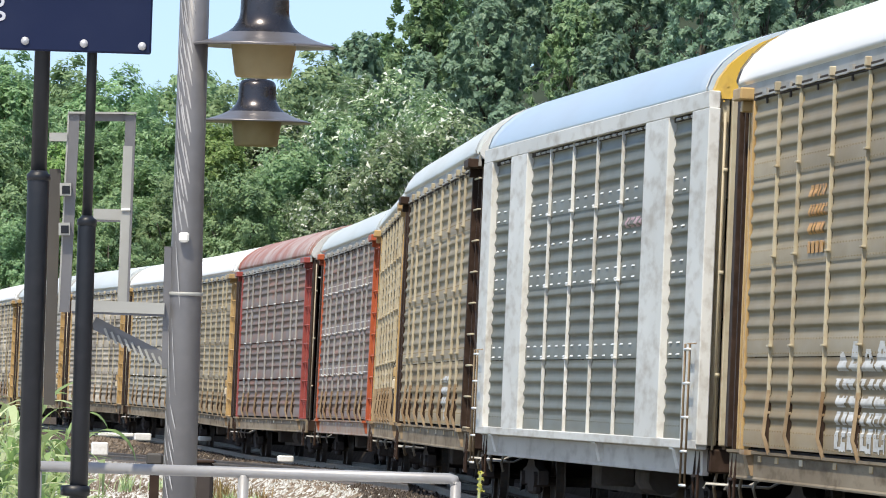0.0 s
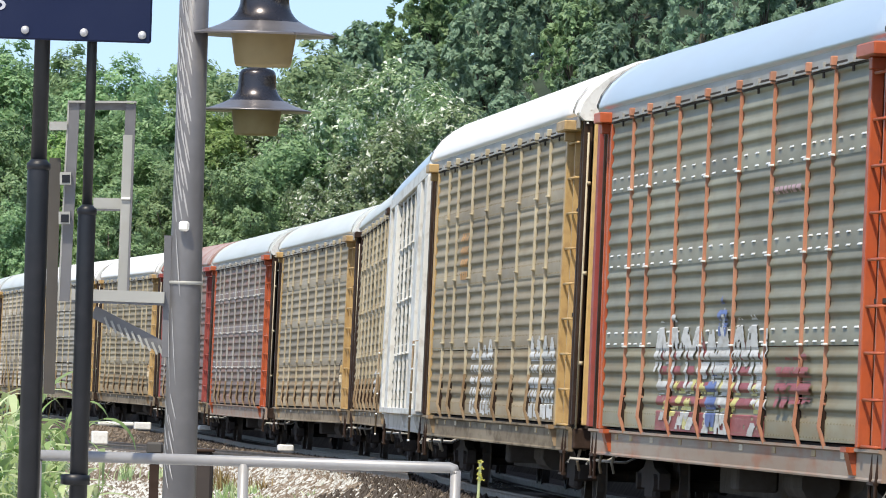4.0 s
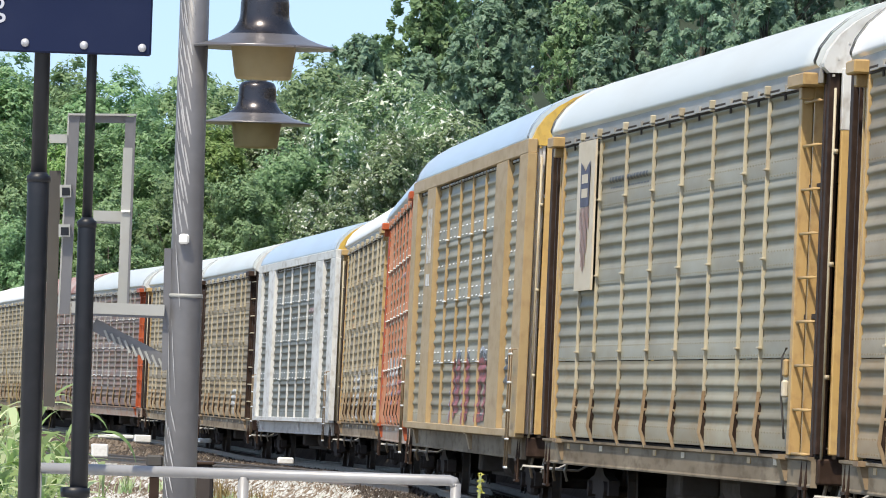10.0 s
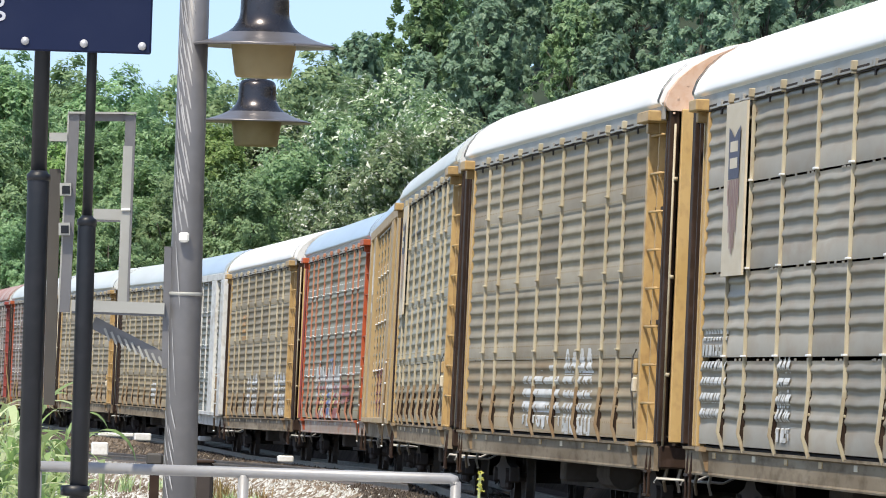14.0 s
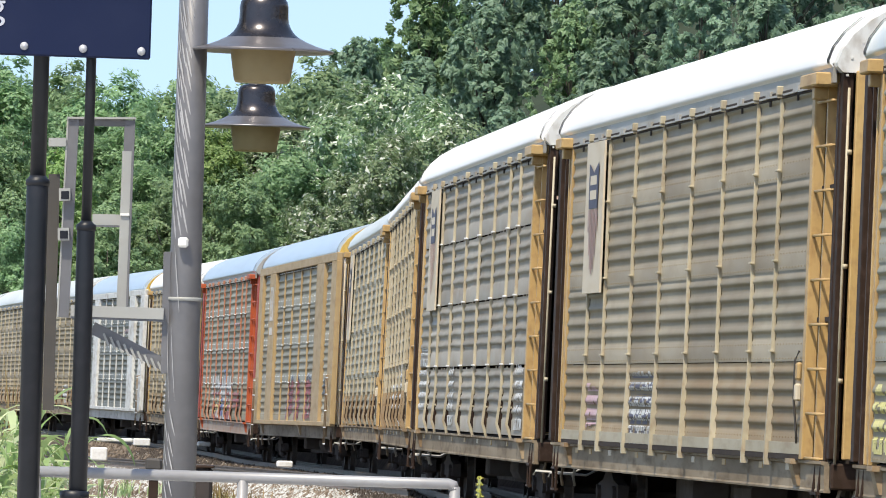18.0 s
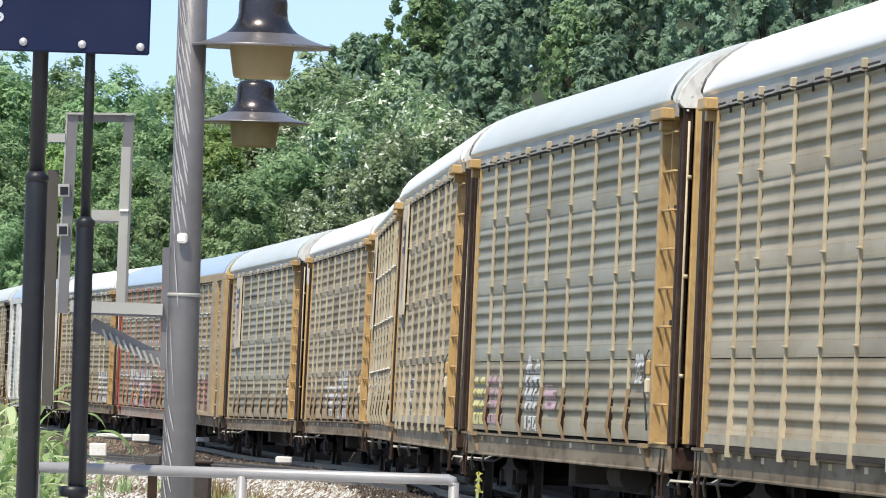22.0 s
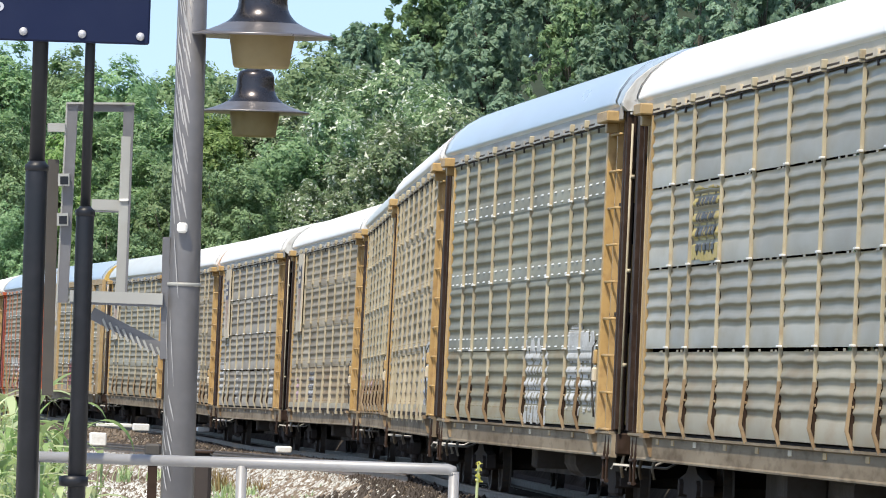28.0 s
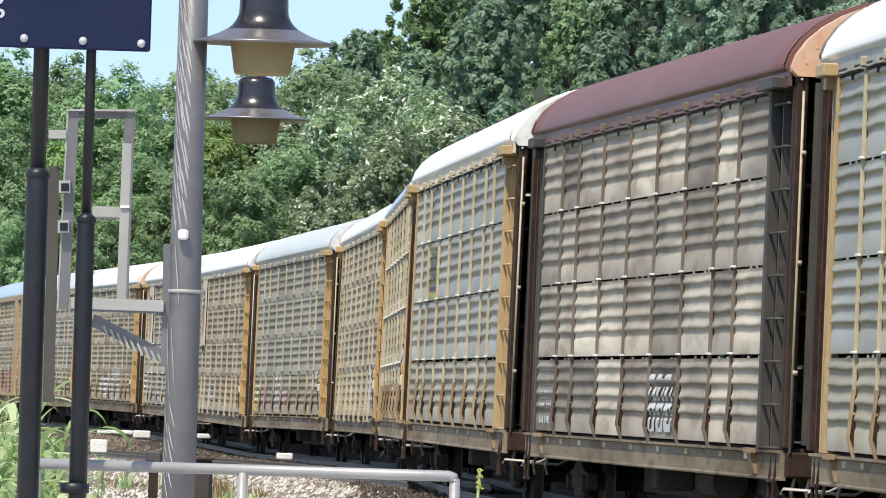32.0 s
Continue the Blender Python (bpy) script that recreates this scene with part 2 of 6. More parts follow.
    # pale grey that paints the sunlit patches on the lamp pole
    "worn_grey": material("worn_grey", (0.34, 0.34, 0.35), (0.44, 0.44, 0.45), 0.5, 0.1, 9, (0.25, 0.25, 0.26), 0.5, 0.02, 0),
    "bracket_grey": material("bracket_grey", (0.30, 0.305, 0.295), (0.36, 0.365, 0.35), 0.5, 0.1, 6, (0.30, 0.29, 0.26), 0.3, 0.04, 0.05),
    "rail_grey": material("rail_grey", (0.29, 0.29, 0.30), (0.36, 0.36, 0.37), 0.38, 0.2, 8, (0.24, 0.23, 0.23), 0.3, 0.05, 0),
    "lamp_metal": material("lamp_metal", (0.060, 0.056, 0.060), (0.085, 0.080, 0.085), 0.24, 0.85, 10, (0.05, 0.045, 0.045), 0.2, 0.02, 0),
    "lamp_glass": material("lamp_glass", (0.235, 0.185, 0.095), (0.28, 0.22, 0.12), 0.4, 0, 8, (0.20, 0.15, 0.075), 0.3, 0.02, 0, spec=0.3),
    "lamp_flange": material("lamp_flange", (0.19, 0.18, 0.19), (0.25, 0.24, 0.25), 0.3, 0.6, 8, (0.25, 0.24, 0.24), 0.3, 0.02, 0),
    "bark": material("bark", (0.10, 0.085, 0.065), (0.16, 0.14, 0.11), 0.9, 0, 5, (0.06, 0.05, 0.04), 0.5, 0.6, 0.1),
    "paint_white": material("paint_white", (0.47, 0.48, 0.48), (0.66, 0.66, 0.66), 0.55, 0, 7, (0.30, 0.28, 0.25), 0.6, 0.05, 0, True),
    "paint_red": material("paint_red", (0.25, 0.045, 0.05), (0.31, 0.075, 0.075), 0.5, 0, 7, (0.17, 0.05, 0.05), 0.4, 0.05, 0, True),
    "paint_dark": material("paint_dark", (0.045, 0.05, 0.06), (0.07, 0.075, 0.085), 0.5, 0, 9, (0.12, 0.12, 0.12), 0.4, 0.05, 0),
    "paint_blue": material("paint_blue", (0.06, 0.10, 0.30), (0.12, 0.18, 0.42), 0.5, 0, 9, (0.2, 0.2, 0.25), 0.4, 0.05, 0),
    "paint_pale_blue": material("paint_pale_blue", (0.30, 0.35, 0.44), (0.42, 0.46, 0.54), 0.55, 0, 9, (0.3, 0.3, 0.33), 0.5, 0.05, 0, True),
    "paint_yellow": material("paint_yellow", (0.60, 0.56, 0.16), (0.66, 0.60, 0.26), 0.5, 0, 9, (0.35, 0.30, 0.14), 0.5, 0.05, 0),
    "paint_ochre": material("paint_ochre", (0.42, 0.32, 0.08), (0.48, 0.38, 0.12), 0.5, 0, 9, (0.25, 0.19, 0.08), 0.5, 0.05, 0),
    "paint_pink": material("paint_pink", (0.44, 0.27, 0.31), (0.50, 0.34, 0.37), 0.5, 0, 9, (0.30, 0.24, 0.22), 0.5, 0.05, 0),
    "plate_beige": material("plate_beige", (0.58, 0.50, 0.38), (0.62, 0.54, 0.42), 0.5, 0, 3, (0.45, 0.36, 0.24), 0.3, 0.03, 0.03, True),
    "peach_paint": material("peach_paint", (0.62, 0.36, 0.22), (0.70, 0.58, 0.50), 0.5, 0, 3, (0.5, 0.2, 0.08), 0.4, 0.05, 0),
    "emblem_navy": material("emblem_navy", (0.035, 0.035, 0.075), (0.055, 0.05, 0.10), 0.5, 0, 6, (0.12, 0.10, 0.10), 0.3, 0.02, 0),
    "emblem_red": material("emblem_red", (0.36, 0.20, 0.17), (0.42, 0.26, 0.22), 0.5, 0, 6, (0.4, 0.3, 0.22), 0.4, 0.02, 0),
    "dirty_ballast": material("dirty_ballast", (0.15, 0.12, 0.095), (0.24, 0.20, 0.165), 0.95, 0, 5, (0.08, 0.06, 0.045), 0.6, 0.8, 0.3, spec=0.0),
    "stencil_orange": material("stencil_orange", (0.50, 0.24, 0.05), (0.55, 0.29, 0.08), 0.5, 0, 9, (0.35, 0.2, 0.1), 0.4, 0.03, 0),
    # near-white, the glint of small metal pieces put into their colour
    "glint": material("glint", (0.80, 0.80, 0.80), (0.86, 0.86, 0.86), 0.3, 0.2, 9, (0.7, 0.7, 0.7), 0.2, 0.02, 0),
}
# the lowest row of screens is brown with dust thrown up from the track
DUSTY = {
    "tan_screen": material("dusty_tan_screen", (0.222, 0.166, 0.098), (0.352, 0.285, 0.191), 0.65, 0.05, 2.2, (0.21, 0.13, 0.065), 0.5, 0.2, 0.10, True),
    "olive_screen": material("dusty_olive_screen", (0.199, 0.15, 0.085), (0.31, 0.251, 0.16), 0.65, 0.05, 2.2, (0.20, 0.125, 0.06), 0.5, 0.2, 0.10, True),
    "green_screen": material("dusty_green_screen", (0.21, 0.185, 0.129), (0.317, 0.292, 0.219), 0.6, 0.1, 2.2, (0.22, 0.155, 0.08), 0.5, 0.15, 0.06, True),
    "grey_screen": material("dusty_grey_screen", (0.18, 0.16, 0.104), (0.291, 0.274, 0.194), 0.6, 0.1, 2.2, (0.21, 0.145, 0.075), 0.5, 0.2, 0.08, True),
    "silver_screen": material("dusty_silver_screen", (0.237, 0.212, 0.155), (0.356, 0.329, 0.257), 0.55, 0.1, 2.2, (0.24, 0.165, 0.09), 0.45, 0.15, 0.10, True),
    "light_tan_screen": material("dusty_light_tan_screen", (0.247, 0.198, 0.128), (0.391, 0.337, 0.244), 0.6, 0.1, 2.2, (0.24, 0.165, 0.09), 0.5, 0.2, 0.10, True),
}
LEAF = {
    "green": leaf_material("green_leaf", (0.155, 0.27, 0.125), (0.375, 0.53, 0.30)),
    "silver": leaf_material("silver_leaf", (0.165, 0.255, 0.125), (0.37, 0.475, 0.29), glint=(0.86, 0.89, 0.80)),
    "dark": leaf_material("dark_leaf", (0.225, 0.35, 0.24), (0.34, 0.475, 0.345), 0.5),
    "yellow": leaf_material("yellow_leaf", (0.17, 0.29, 0.09), (0.38, 0.52, 0.22)),
    "grass": leaf_material("grass_leaf", (0.25, 0.38, 0.14), (0.78, 0.84, 0.56), 0.5),
    "bloom": leaf_material("bloom_leaf", (0.55, 0.60, 0.10), (0.80, 0.80, 0.22), 0.4),
    "dry": leaf_material("dry_leaf", (0.24, 0.17, 0.07), (0.36, 0.28, 0.13), 0.3),
}

# ------------------------------------------------------------------ mesh helpers


class Shape:
    """Gathers boxes, prisms and tubes into one mesh."""

    def __init__(self):
        self.v, self.f, self.m = [], [], []

    def add(self, verts, faces, slot=0, turn=None):
        b = len(self.v)
        self.v += [tuple(turn @ Vector(p)) for p in verts] if turn else [tuple(p) for p in verts]
        self.f += [tuple(b + i for i in f) for f in faces]
        self.m += [slot] * len(faces)
        return self

    def box(self, x0, x1, y0, y1, z0, z1, slot=0, bevel=0.0, turn=None):
        if bevel <= 0:
            p = [(x, y, z) for z in (z0, z1) for y in (y0, y1) for x in (x0, x1)]
            q = [(0, 2, 3, 1), (4, 5, 7, 6), (0, 1, 5, 4), (2, 6, 7, 3), (0, 4, 6, 2), (1, 3, 7, 5)]
            return self.add(p, q, slot, turn)
        b = min(bevel, (x1 - x0) / 2.1, (y1 - y0) / 2.1, (z1 - z0) / 2.1)
        ring = [(x0 + b, y0), (x1 - b, y0), (x1, y0 + b), (x1, y1 - b), (x1 - b, y1), (x0 + b, y1), (x0, y1 - b), (x0, y0 + b)]
        cx, cy = (x0 + x1) / 2, (y0 + y1) / 2
        small = [(cx + (x - cx) * (1 - 2 * b / (x1 - x0)), cy + (y - cy) * (1 - 2 * b / (y1 - y0))) for x, y in ring]
        p = [(x, y, z0) for x, y in small] + [(x, y, z0 + b) for x, y in ring] + [(x, y, z1 - b) for x, y in ring] + [(x, y, z1) for x, y in small]
        q = [tuple(range(7, -1, -1)), tuple(range(24, 32))]
        for k in range(3):
            q += [(8 * k + i, 8 * k + (i + 1) % 8, 8 * k + 8 + (i + 1) % 8, 8 * k + 8 + i) for i in range(8)]
        return self.add(p, q, slot, turn)

    def tube(self, points, radii, sides=10, slot=0, turn=None, caps=True):
        """A round bar through the points."""
        pts = [Vector(p) for p in points]
        rings, v = [], []
        for i, p in enumerate(pts):
            d = (pts[min(i + 1, len(pts) - 1)] - pts[max(i - 1, 0)]).normalized()
            a = d.orthogonal().normalized() if abs(d.z) < 0.9 else Vector((1, 0, 0))
            a = (a - d * a.dot(d)).normalized()
            c = d.cross(a)
            r = radii[i] if isinstance(radii, (list, tuple)) else radii
            v += [p + (a * math.cos(2 * math.pi * k / sides) + c * math.sin(2 * math.pi * k / sides)) * r for k in range(sides)]
        q = []
        for i in range(len(pts) - 1):
            q += [(i * sides + k, i * sides + (k + 1) % sides, (i + 1) * sides + (k + 1) % sides, (i + 1) * sides + k) for k in range(sides)]
        if caps:
            q += [tuple(range(sides - 1, -1, -1)), tuple(range((len(pts) - 1) * sides, len(pts) * sides))]
        return self.add(v, q, slot, turn)

    def lathe(self, profile, sides=32, slot=0, turn=None):
        """Rings (radius, height) round the z axis."""
        v = [(r * math.cos(2 * math.pi * k / sides), r * math.sin(2 * math.pi * k / sides), z) for r, z in profile for k in range(sides)]
        q = []
        for i in range(len(profile) - 1):
            q += [(i * sides + k, i * sides + (k + 1) % sides, (i + 1) * sides + (k + 1) % sides, (i + 1) * sides + k) for k in range(sides)]
        return self.add(v, q, slot, turn)

    def sweep(self, profile, x0, x1, slot=0, closed=True):
        """A section (y, z) drawn out along x."""
        n = len(profile)
        v = [(x, y, z) for x in (x0, x1) for y, z in profile]
        q = [(i, (i + 1) % n, n + (i + 1) % n, n + i) for i in range(n if closed else n - 1)]
        if closed:
            q += [tuple(range(n - 1, -1, -1)), tuple(range(n, 2 * n))]
        return self.add(v, q, slot)

    def mesh(self, name, slots=1, smooth=False):
        me = bpy.data.meshes.new(name)
        me.from_pydata(self.v, [], self.f)
        for _ in range(slots):
            me.materials.append(None)
        me.polygons.foreach_set("material_index", self.m)
        if smooth:
            me.polygons.foreach_set("use_smooth", [True] * len(me.polygons))
        me.update()
        return me


def dress(ob, *mats):
    for slot, m in zip(ob.material_slots, mats):
        slot.link = "OBJECT"
        slot.material = m
    return ob


def part(name, me, mats, parent, where=None, label=""):
    """One mesh object under a thing or under a part."""
    ob = new(name, me)
    ob.parent = parent
    if where is not None:
        ob.matrix_basis = where if isinstance(where, Matrix) else Matrix.Translation(where)
    dress(ob, *(mats if isinstance(mats, (list, tuple)) else (mats,)))
    if label:
        tagged(ob, label)
    return ob


def thing(name, where, label, category, group="", kind=""):
    ob = new(name)
    ob.empty_display_size = 0.3
    ob.matrix_basis = where if isinstance(where, Matrix) else Matrix.Translation(where)
    return tagged(ob, label, category, group, kind)


# ------------------------------------------------------------------ the line of the track
# curvature (1/m), ground level (m) and the train's speed (m/s) at even steps
BEND = [0.002144, 0.000886, -0.002422, 6e-06, 0.002387, -0.001024, 0.001015, 0.000526, -0.000383, -0.000655, -0.0005, 0.0003, 0.0004, 0.0004]
GRADE = [-0.0, -0.081, -0.29, -0.513, -0.47, -0.501, -0.641]
SPEED = [10.414, 10.674, 10.454, 10.425, 10.645, 10.563, 10.622, 10.604, 10.605, 10.53, 10.497, 10.534, 10.47, 10.406, 10.397, 10.382, 10.332]
ARC = np.arange(-420.0, 760.0, 1.0)
_k = np.interp(ARC, np.linspace(-30, 420, len(BEND)), BEND, left=0.0)
_th = np.cumsum(_k)
_th = _th - _th[420] + 0.08843
LINE_X = np.cumsum(-np.sin(_th))
LINE_Y = np.cumsum(np.cos(_th))
LINE_X += 3.675 - LINE_X[420]
LINE_Y += 92.099 - LINE_Y[420]
CLOCK = np.arange(0, 32.11, 0.1)
_v = np.interp(CLOCK, np.linspace(0, 32, len(SPEED)), SPEED)
GONE = np.concatenate([[0], np.cumsum((_v[1:] + _v[:-1]) / 2) * 0.1])
PITCH, FIRST, HALF_WIDTH = 28.6, 5.496, 1.5


def level(s):
    return float(np.interp(s, np.linspace(0, 300, len(GRADE)), GRADE))


def cant(s):
    return radians(float(np.interp(s, [0, 20, 50, 90, 130], [0.55, 0.6, 1.2, 1.6, 0.9])))


def on_line(s, across=0.0):
    """A point of the track at s metres, and across metres to the right of the cars' facing side."""
    x, y = np.interp(s, ARC, LINE_X), np.interp(s, ARC, LINE_Y)
    th = np.interp(s, ARC, _th)
    return Vector((x + across * math.cos(th), y + across * math.sin(th), level(s)))


def car_pose(s):
    a, b = on_line(s - 9.8, HALF_WIDTH), on_line(s + 9.8, HALF_WIDTH)
    d = (b - a).normalized()
    m = d.to_track_quat("X", "Z").to_matrix().to_4x4()
    return Matrix.Translation((a + b) / 2) @ m @ Matrix.Rotation(cant(s), 4, "X")


def along_track(name, sections, s0, s1, step, sideways, mat, kind="structure"):
    """A section (across, up) drawn out along the track."""
    sh = Shape()
    ss = np.arange(s0, s1 + 0.01, step)
    n = len(sections)
    v, q = [], []
    for s in ss:
        w = sideways(s)
        v += [on_line(s, HALF_WIDTH + w + a) + Vector((0, 0, z)) for a, z in sections]
    for i in range(len(ss) - 1):
        q += [(i * n + k, i * n + k + 1, (i + 1) * n + k + 1, (i + 1) * n + k) for k in range(n - 1)]
    sh.add(v, q)
    return tagged(dress(new(name, sh.mesh(name)), mat), kind=kind)

# ------------------------------------------------------------------ rail cars
POSTS = (-9.17, -7.23, -4.34, -1.45, 1.45, 4.34, 7.23, 9.17)
TIERS = (1.12, 2.13, 3.12, 4.11)
TIER = 1.0
FACE = 1.50              # half width at the screens
_cache = {}


def keep(key, make):
    if key not in _cache:
        _cache[key] = make()
    return _cache[key]


def screen_profile(h, dent=0.0):
    """Section of a pressed steel screen: a flat foot, then four rounded beads with flats between."""
    pts = [(-0.012, 0.0), (-0.012, 0.225), (-0.024, 0.238)]
    for i in range(4):
        c = 0.240 + i * 0.183
        pts += [(-0.025, c + 0.018), (-0.025, c + 0.062), (-0.020, c + 0.074), (-0.010, c + 0.084), (-0.002, c + 0.096), (0.0, c + 0.110), (-0.003, c + 0.126), (-0.009, c + 0.144), (-0.016, c + 0.160), (-0.022, c + 0.174)]
    return [(y + dent, z * h) for y, z in pts] + [(dent - 0.012, h)]


def screen_mesh(style, length, battered=0):
    def make():
        h = 0.966 if style == "gap" else 1.0
        prof = screen_profile(h)
        n = 9 if battered else 5
        rng = random.Random(battered)
        wave = [(rng.uniform(2, 5), rng.uniform(0, 6.28), rng.uniform(4, 9)) for _ in range(3)]
        v, q = [], []
        for i in range(n):
            x = (i / (n - 1) - 0.5) * (length - 0.03)
            bulge = 0.003 * math.sin(math.pi * i / (n - 1))
            for y, z in prof:
                if battered:
                    # knocked about by loading: the ribs wander and the sheet is dished
                    d = sum(math.sin(a * x + b + c * z) for a, b, c in wave)
                    v.append((x, y + bulge + 0.0015 * d, z + (0.003 * d if 0.02 < z < h - 0.02 else 0.0)))
                else:
                    v.append((x, y + bulge, z))
        k = len(prof)
        for i in range(n - 1):
            q += [(i * k + j, i * k + j + 1, (i + 1) * k + j + 1, (i + 1) * k + j) for j in range(k - 1)]
        sh = Shape().add(v, q)
        # the returned edge all round
        for x in (-0.5 * (length - 0.03), 0.5 * (length - 0.03)):
            sh.box(x - 0.008, x + 0.008, -0.06, -0.034, 0.0, h)
        sh.box(-0.5 * length + 0.02, 0.5 * length - 0.02, -0.07, -0.030, h - 0.02, h)
        if style == "plain":
            # two rows of rivets on the flat foot
            for row in (0.035, 0.19):
                for i in range(int(length / 0.24)):
                    x = (i + 0.5) * 0.24 - length / 2
                    sh.add([(x - 0.013, -0.010, row - 0.013), (x + 0.013, -0.010, row - 0.013), (x + 0.013, -0.010, row + 0.013), (x - 0.013, -0.010, row + 0.013), (x, 0.004, row)], [(0, 1, 4), (1, 2, 4), (2, 3, 4), (3, 0, 4)])
        if style == "gap":
            # short tongues of the sheet hang over the dark seam
            for i in range(int(length / 0.9)):
                x = rng.uniform(-0.45, 0.45) * length
                sh.box(x, x + 0.16, -0.014, -0.008, h - 0.005, h + rng.uniform(0.01, 0.03))
        if style in ("dash", "dash_three"):
            three = style == "dash_three"
            m = 3 if length < 3.2 else 4
            for row in (0.035, 0.175, 0.59) if three else (0.035, 0.175):
                for i in range(m):
                    x = (i + 0.5) / m * length - length / 2
                    # a clip with its upper face sloped towards the sun to shine white
                    sh.add([(e, y, z) for e in (x - 0.14, x + 0.14) for y, z in ((-0.012, row), (0.004, row), (0.004, row + 0.006), (-0.012, row + 0.024))],
                           [(3, 2, 1, 0), (4, 5, 6, 7), (0, 1, 5, 4), (1, 2, 6, 5), (2, 3, 7, 6)], 1)
        me = sh.mesh("screen", 2 if style in ("dash", "dash_three") else 1)
        me.polygons.foreach_set("use_smooth", [i < len(q) for i in range(len(me.polygons))])
        return me
    return keep((style, round(length, 2), battered), make)


def post_mesh(foot=True, clip=0.0, broad=False):
    def make():
        sh = Shape()
        sh.box(-0.018, 0.018, -0.02, 0.029, 1.70 if foot else 1.10, 5.08, 0, 0.008)
        if broad:           # widens evenly towards a broad foot over the sill
            for (wa, da, za), (wb, db, zb) in (((0.019, 0.031, 1.95), (0.048, 0.060, 1.18)), ((0.048, 0.060, 1.18), (0.050, 0.060, 1.0))):
                sh.add([(-wa, -0.02, za), (wa, -0.02, za), (wa, da, za), (-wa, da, za), (-wb, -0.02, zb), (wb, -0.02, zb), (wb, db, zb), (-wb, db, zb)],
                       [(0, 1, 2, 3), (7, 6, 5, 4), (0, 4, 5, 1), (1, 5, 6, 2), (2, 6, 7, 3), (3, 7, 4, 0)])
        for z in (2.14, 3.13, 4.12):
            sh.box(-0.08, 0.08, 0.0, 0.050, z + clip - 0.012, z + clip + 0.012, 1, 0.004)
        return sh.mesh("post", 2)
    return keep(("post", foot, clip, broad), make)


def foot_mesh():
    def make():
        """The post splays out from the screen, a web painted dark as the shade there and a thin rear flange behind it,
        then kicks back to the sill.
        """
        f = [(0, 1, 2, 3), (7, 6, 5, 4), (1, 5, 6, 2), (0, 4, 5, 1), (3, 2, 6, 7), (0, 3, 7, 4)]
        sh = Shape()
        line = [(-0.01, 0.030, 1.76), (0.006, 0.042, 1.58), (0.034, 0.072, 1.27), (-0.045, 0.0, 1.05)]
        for (a, b, z), (c, d, e) in zip(line[:-1], line[1:]):
            sh.add([(x, y, h) for x in (-0.022, 0.022) for y, h in ((a, z), (b, z), (d, e), (c, e))], f)
        sh.add([(x, y, h) for x in (-0.008, 0.008) for y, h in ((-0.030, 1.74), (0.004, 1.74), (0.038, 1.28), (-0.030, 1.14))], f, 1)
        sh.box(0.02, 0.05, -0.030, 0.004, 1.14, 1.72, 0, 0.006)
        sh.box(-0.05, -0.02, -0.012, 0.010, 1.50, 1.53, 0, 0.004)
        return sh.mesh("post_foot", 2)
    return keep("foot", make)


def cap_mesh():
    return keep("cap", lambda: Shape().box(-0.06, 0.06, -0.02, 0.075, 5.05, 5.155, 0, 0.010).box(-0.045, 0.045, 0.0, 0.065, 5.02, 5.05, 0, 0.006).mesh("post_cap"))


def ladder_stile_mesh(wide):
    def make():
        sh = Shape()
        sh.box(-wide / 2, wide / 2, -0.10, 0.030 if wide > 0.2 else 0.022, 1.08, 5.06, 0, 0.01)
        return sh.mesh("stile")
    return keep(("stile", wide), make)


def rung_mesh():
    def make():
        sh = Shape().tube([(-0.48, -0.04, 0), (-0.48, 0.05, 0), (0.62, 0.07, 0), (0.62, 0.03, 0)], 0.017, 6)
        return sh.mesh("rung", 1, True)
    return keep("rung", make)


def back_plate_mesh():
    return keep("back", lambda: Shape().box(-0.50, 0.50, -0.16, -0.12, 1.08, 5.06).box(-0.06, 0.02, -0.12, -0.03, 1.08, 5.06).mesh("back_plate"))


def head_block_mesh(wide):
    return keep(("head", wide), lambda: Shape().box(-wide / 2, wide / 2, -0.10, 0.17, 5.03, 5.17, 0, 0.015).box(-0.10, 0.10, -0.06, 0.11, 4.90, 5.03, 0, 0.01).mesh("head_block"))


ROOF_HALF = [(1.545, 5.25), (1.55, 5.29), (1.50, 5.43), (1.38, 5.60), (1.21, 5.75), (1.0, 5.88), (0.75, 5.985), (0.45, 6.06), (0.15, 6.095)]


def roof_mesh():
    def make():
        top = ROOF_HALF + [(-y, z) for y, z in ROOF_HALF[::-1]]
        low = [(y * 0.97, z - 0.04) for y, z in top[::-1]]
        ring = top + low
        n, k = 23, len(ring)
        xs = np.linspace(-13.1, 13.1, n)
        v = [(x, y, z) for x in xs for y, z in ring]
        q = [(i * k + j, (i + 1) * k + j, (i + 1) * k + (j + 1) % k, i * k + (j + 1) % k) for i in range(n - 1) for j in range(k)]
        half = len(top)
        for e in (0, (n - 1) * k):
            q += [(e + j, e + j + 1, e + k - 2 - j, e + k - 1 - j) for j in range(half - 1)]
        me = Shape().add(v, q).mesh("roof")
        body = (n - 1) * k
        me.polygons.foreach_set("use_smooth", [i < body and i % k < half - 1 for i in range(len(me.polygons))])
        return me
    return keep("roof", make)


def roof_band_mesh():
    def make():
        half = [(y + 0.012, z + 0.012) for y, z in ROOF_HALF]
        top = half + [(-y, z) for y, z in half[::-1]]
        k = len(top)
        sh = Shape().add([(x, y, z) for x in (-0.07, 0.07) for y, z in top], [(j, k + j, k + j + 1, j + 1) for j in range(k - 1)])
        return sh.mesh("roof_band")
    return keep("band", make)


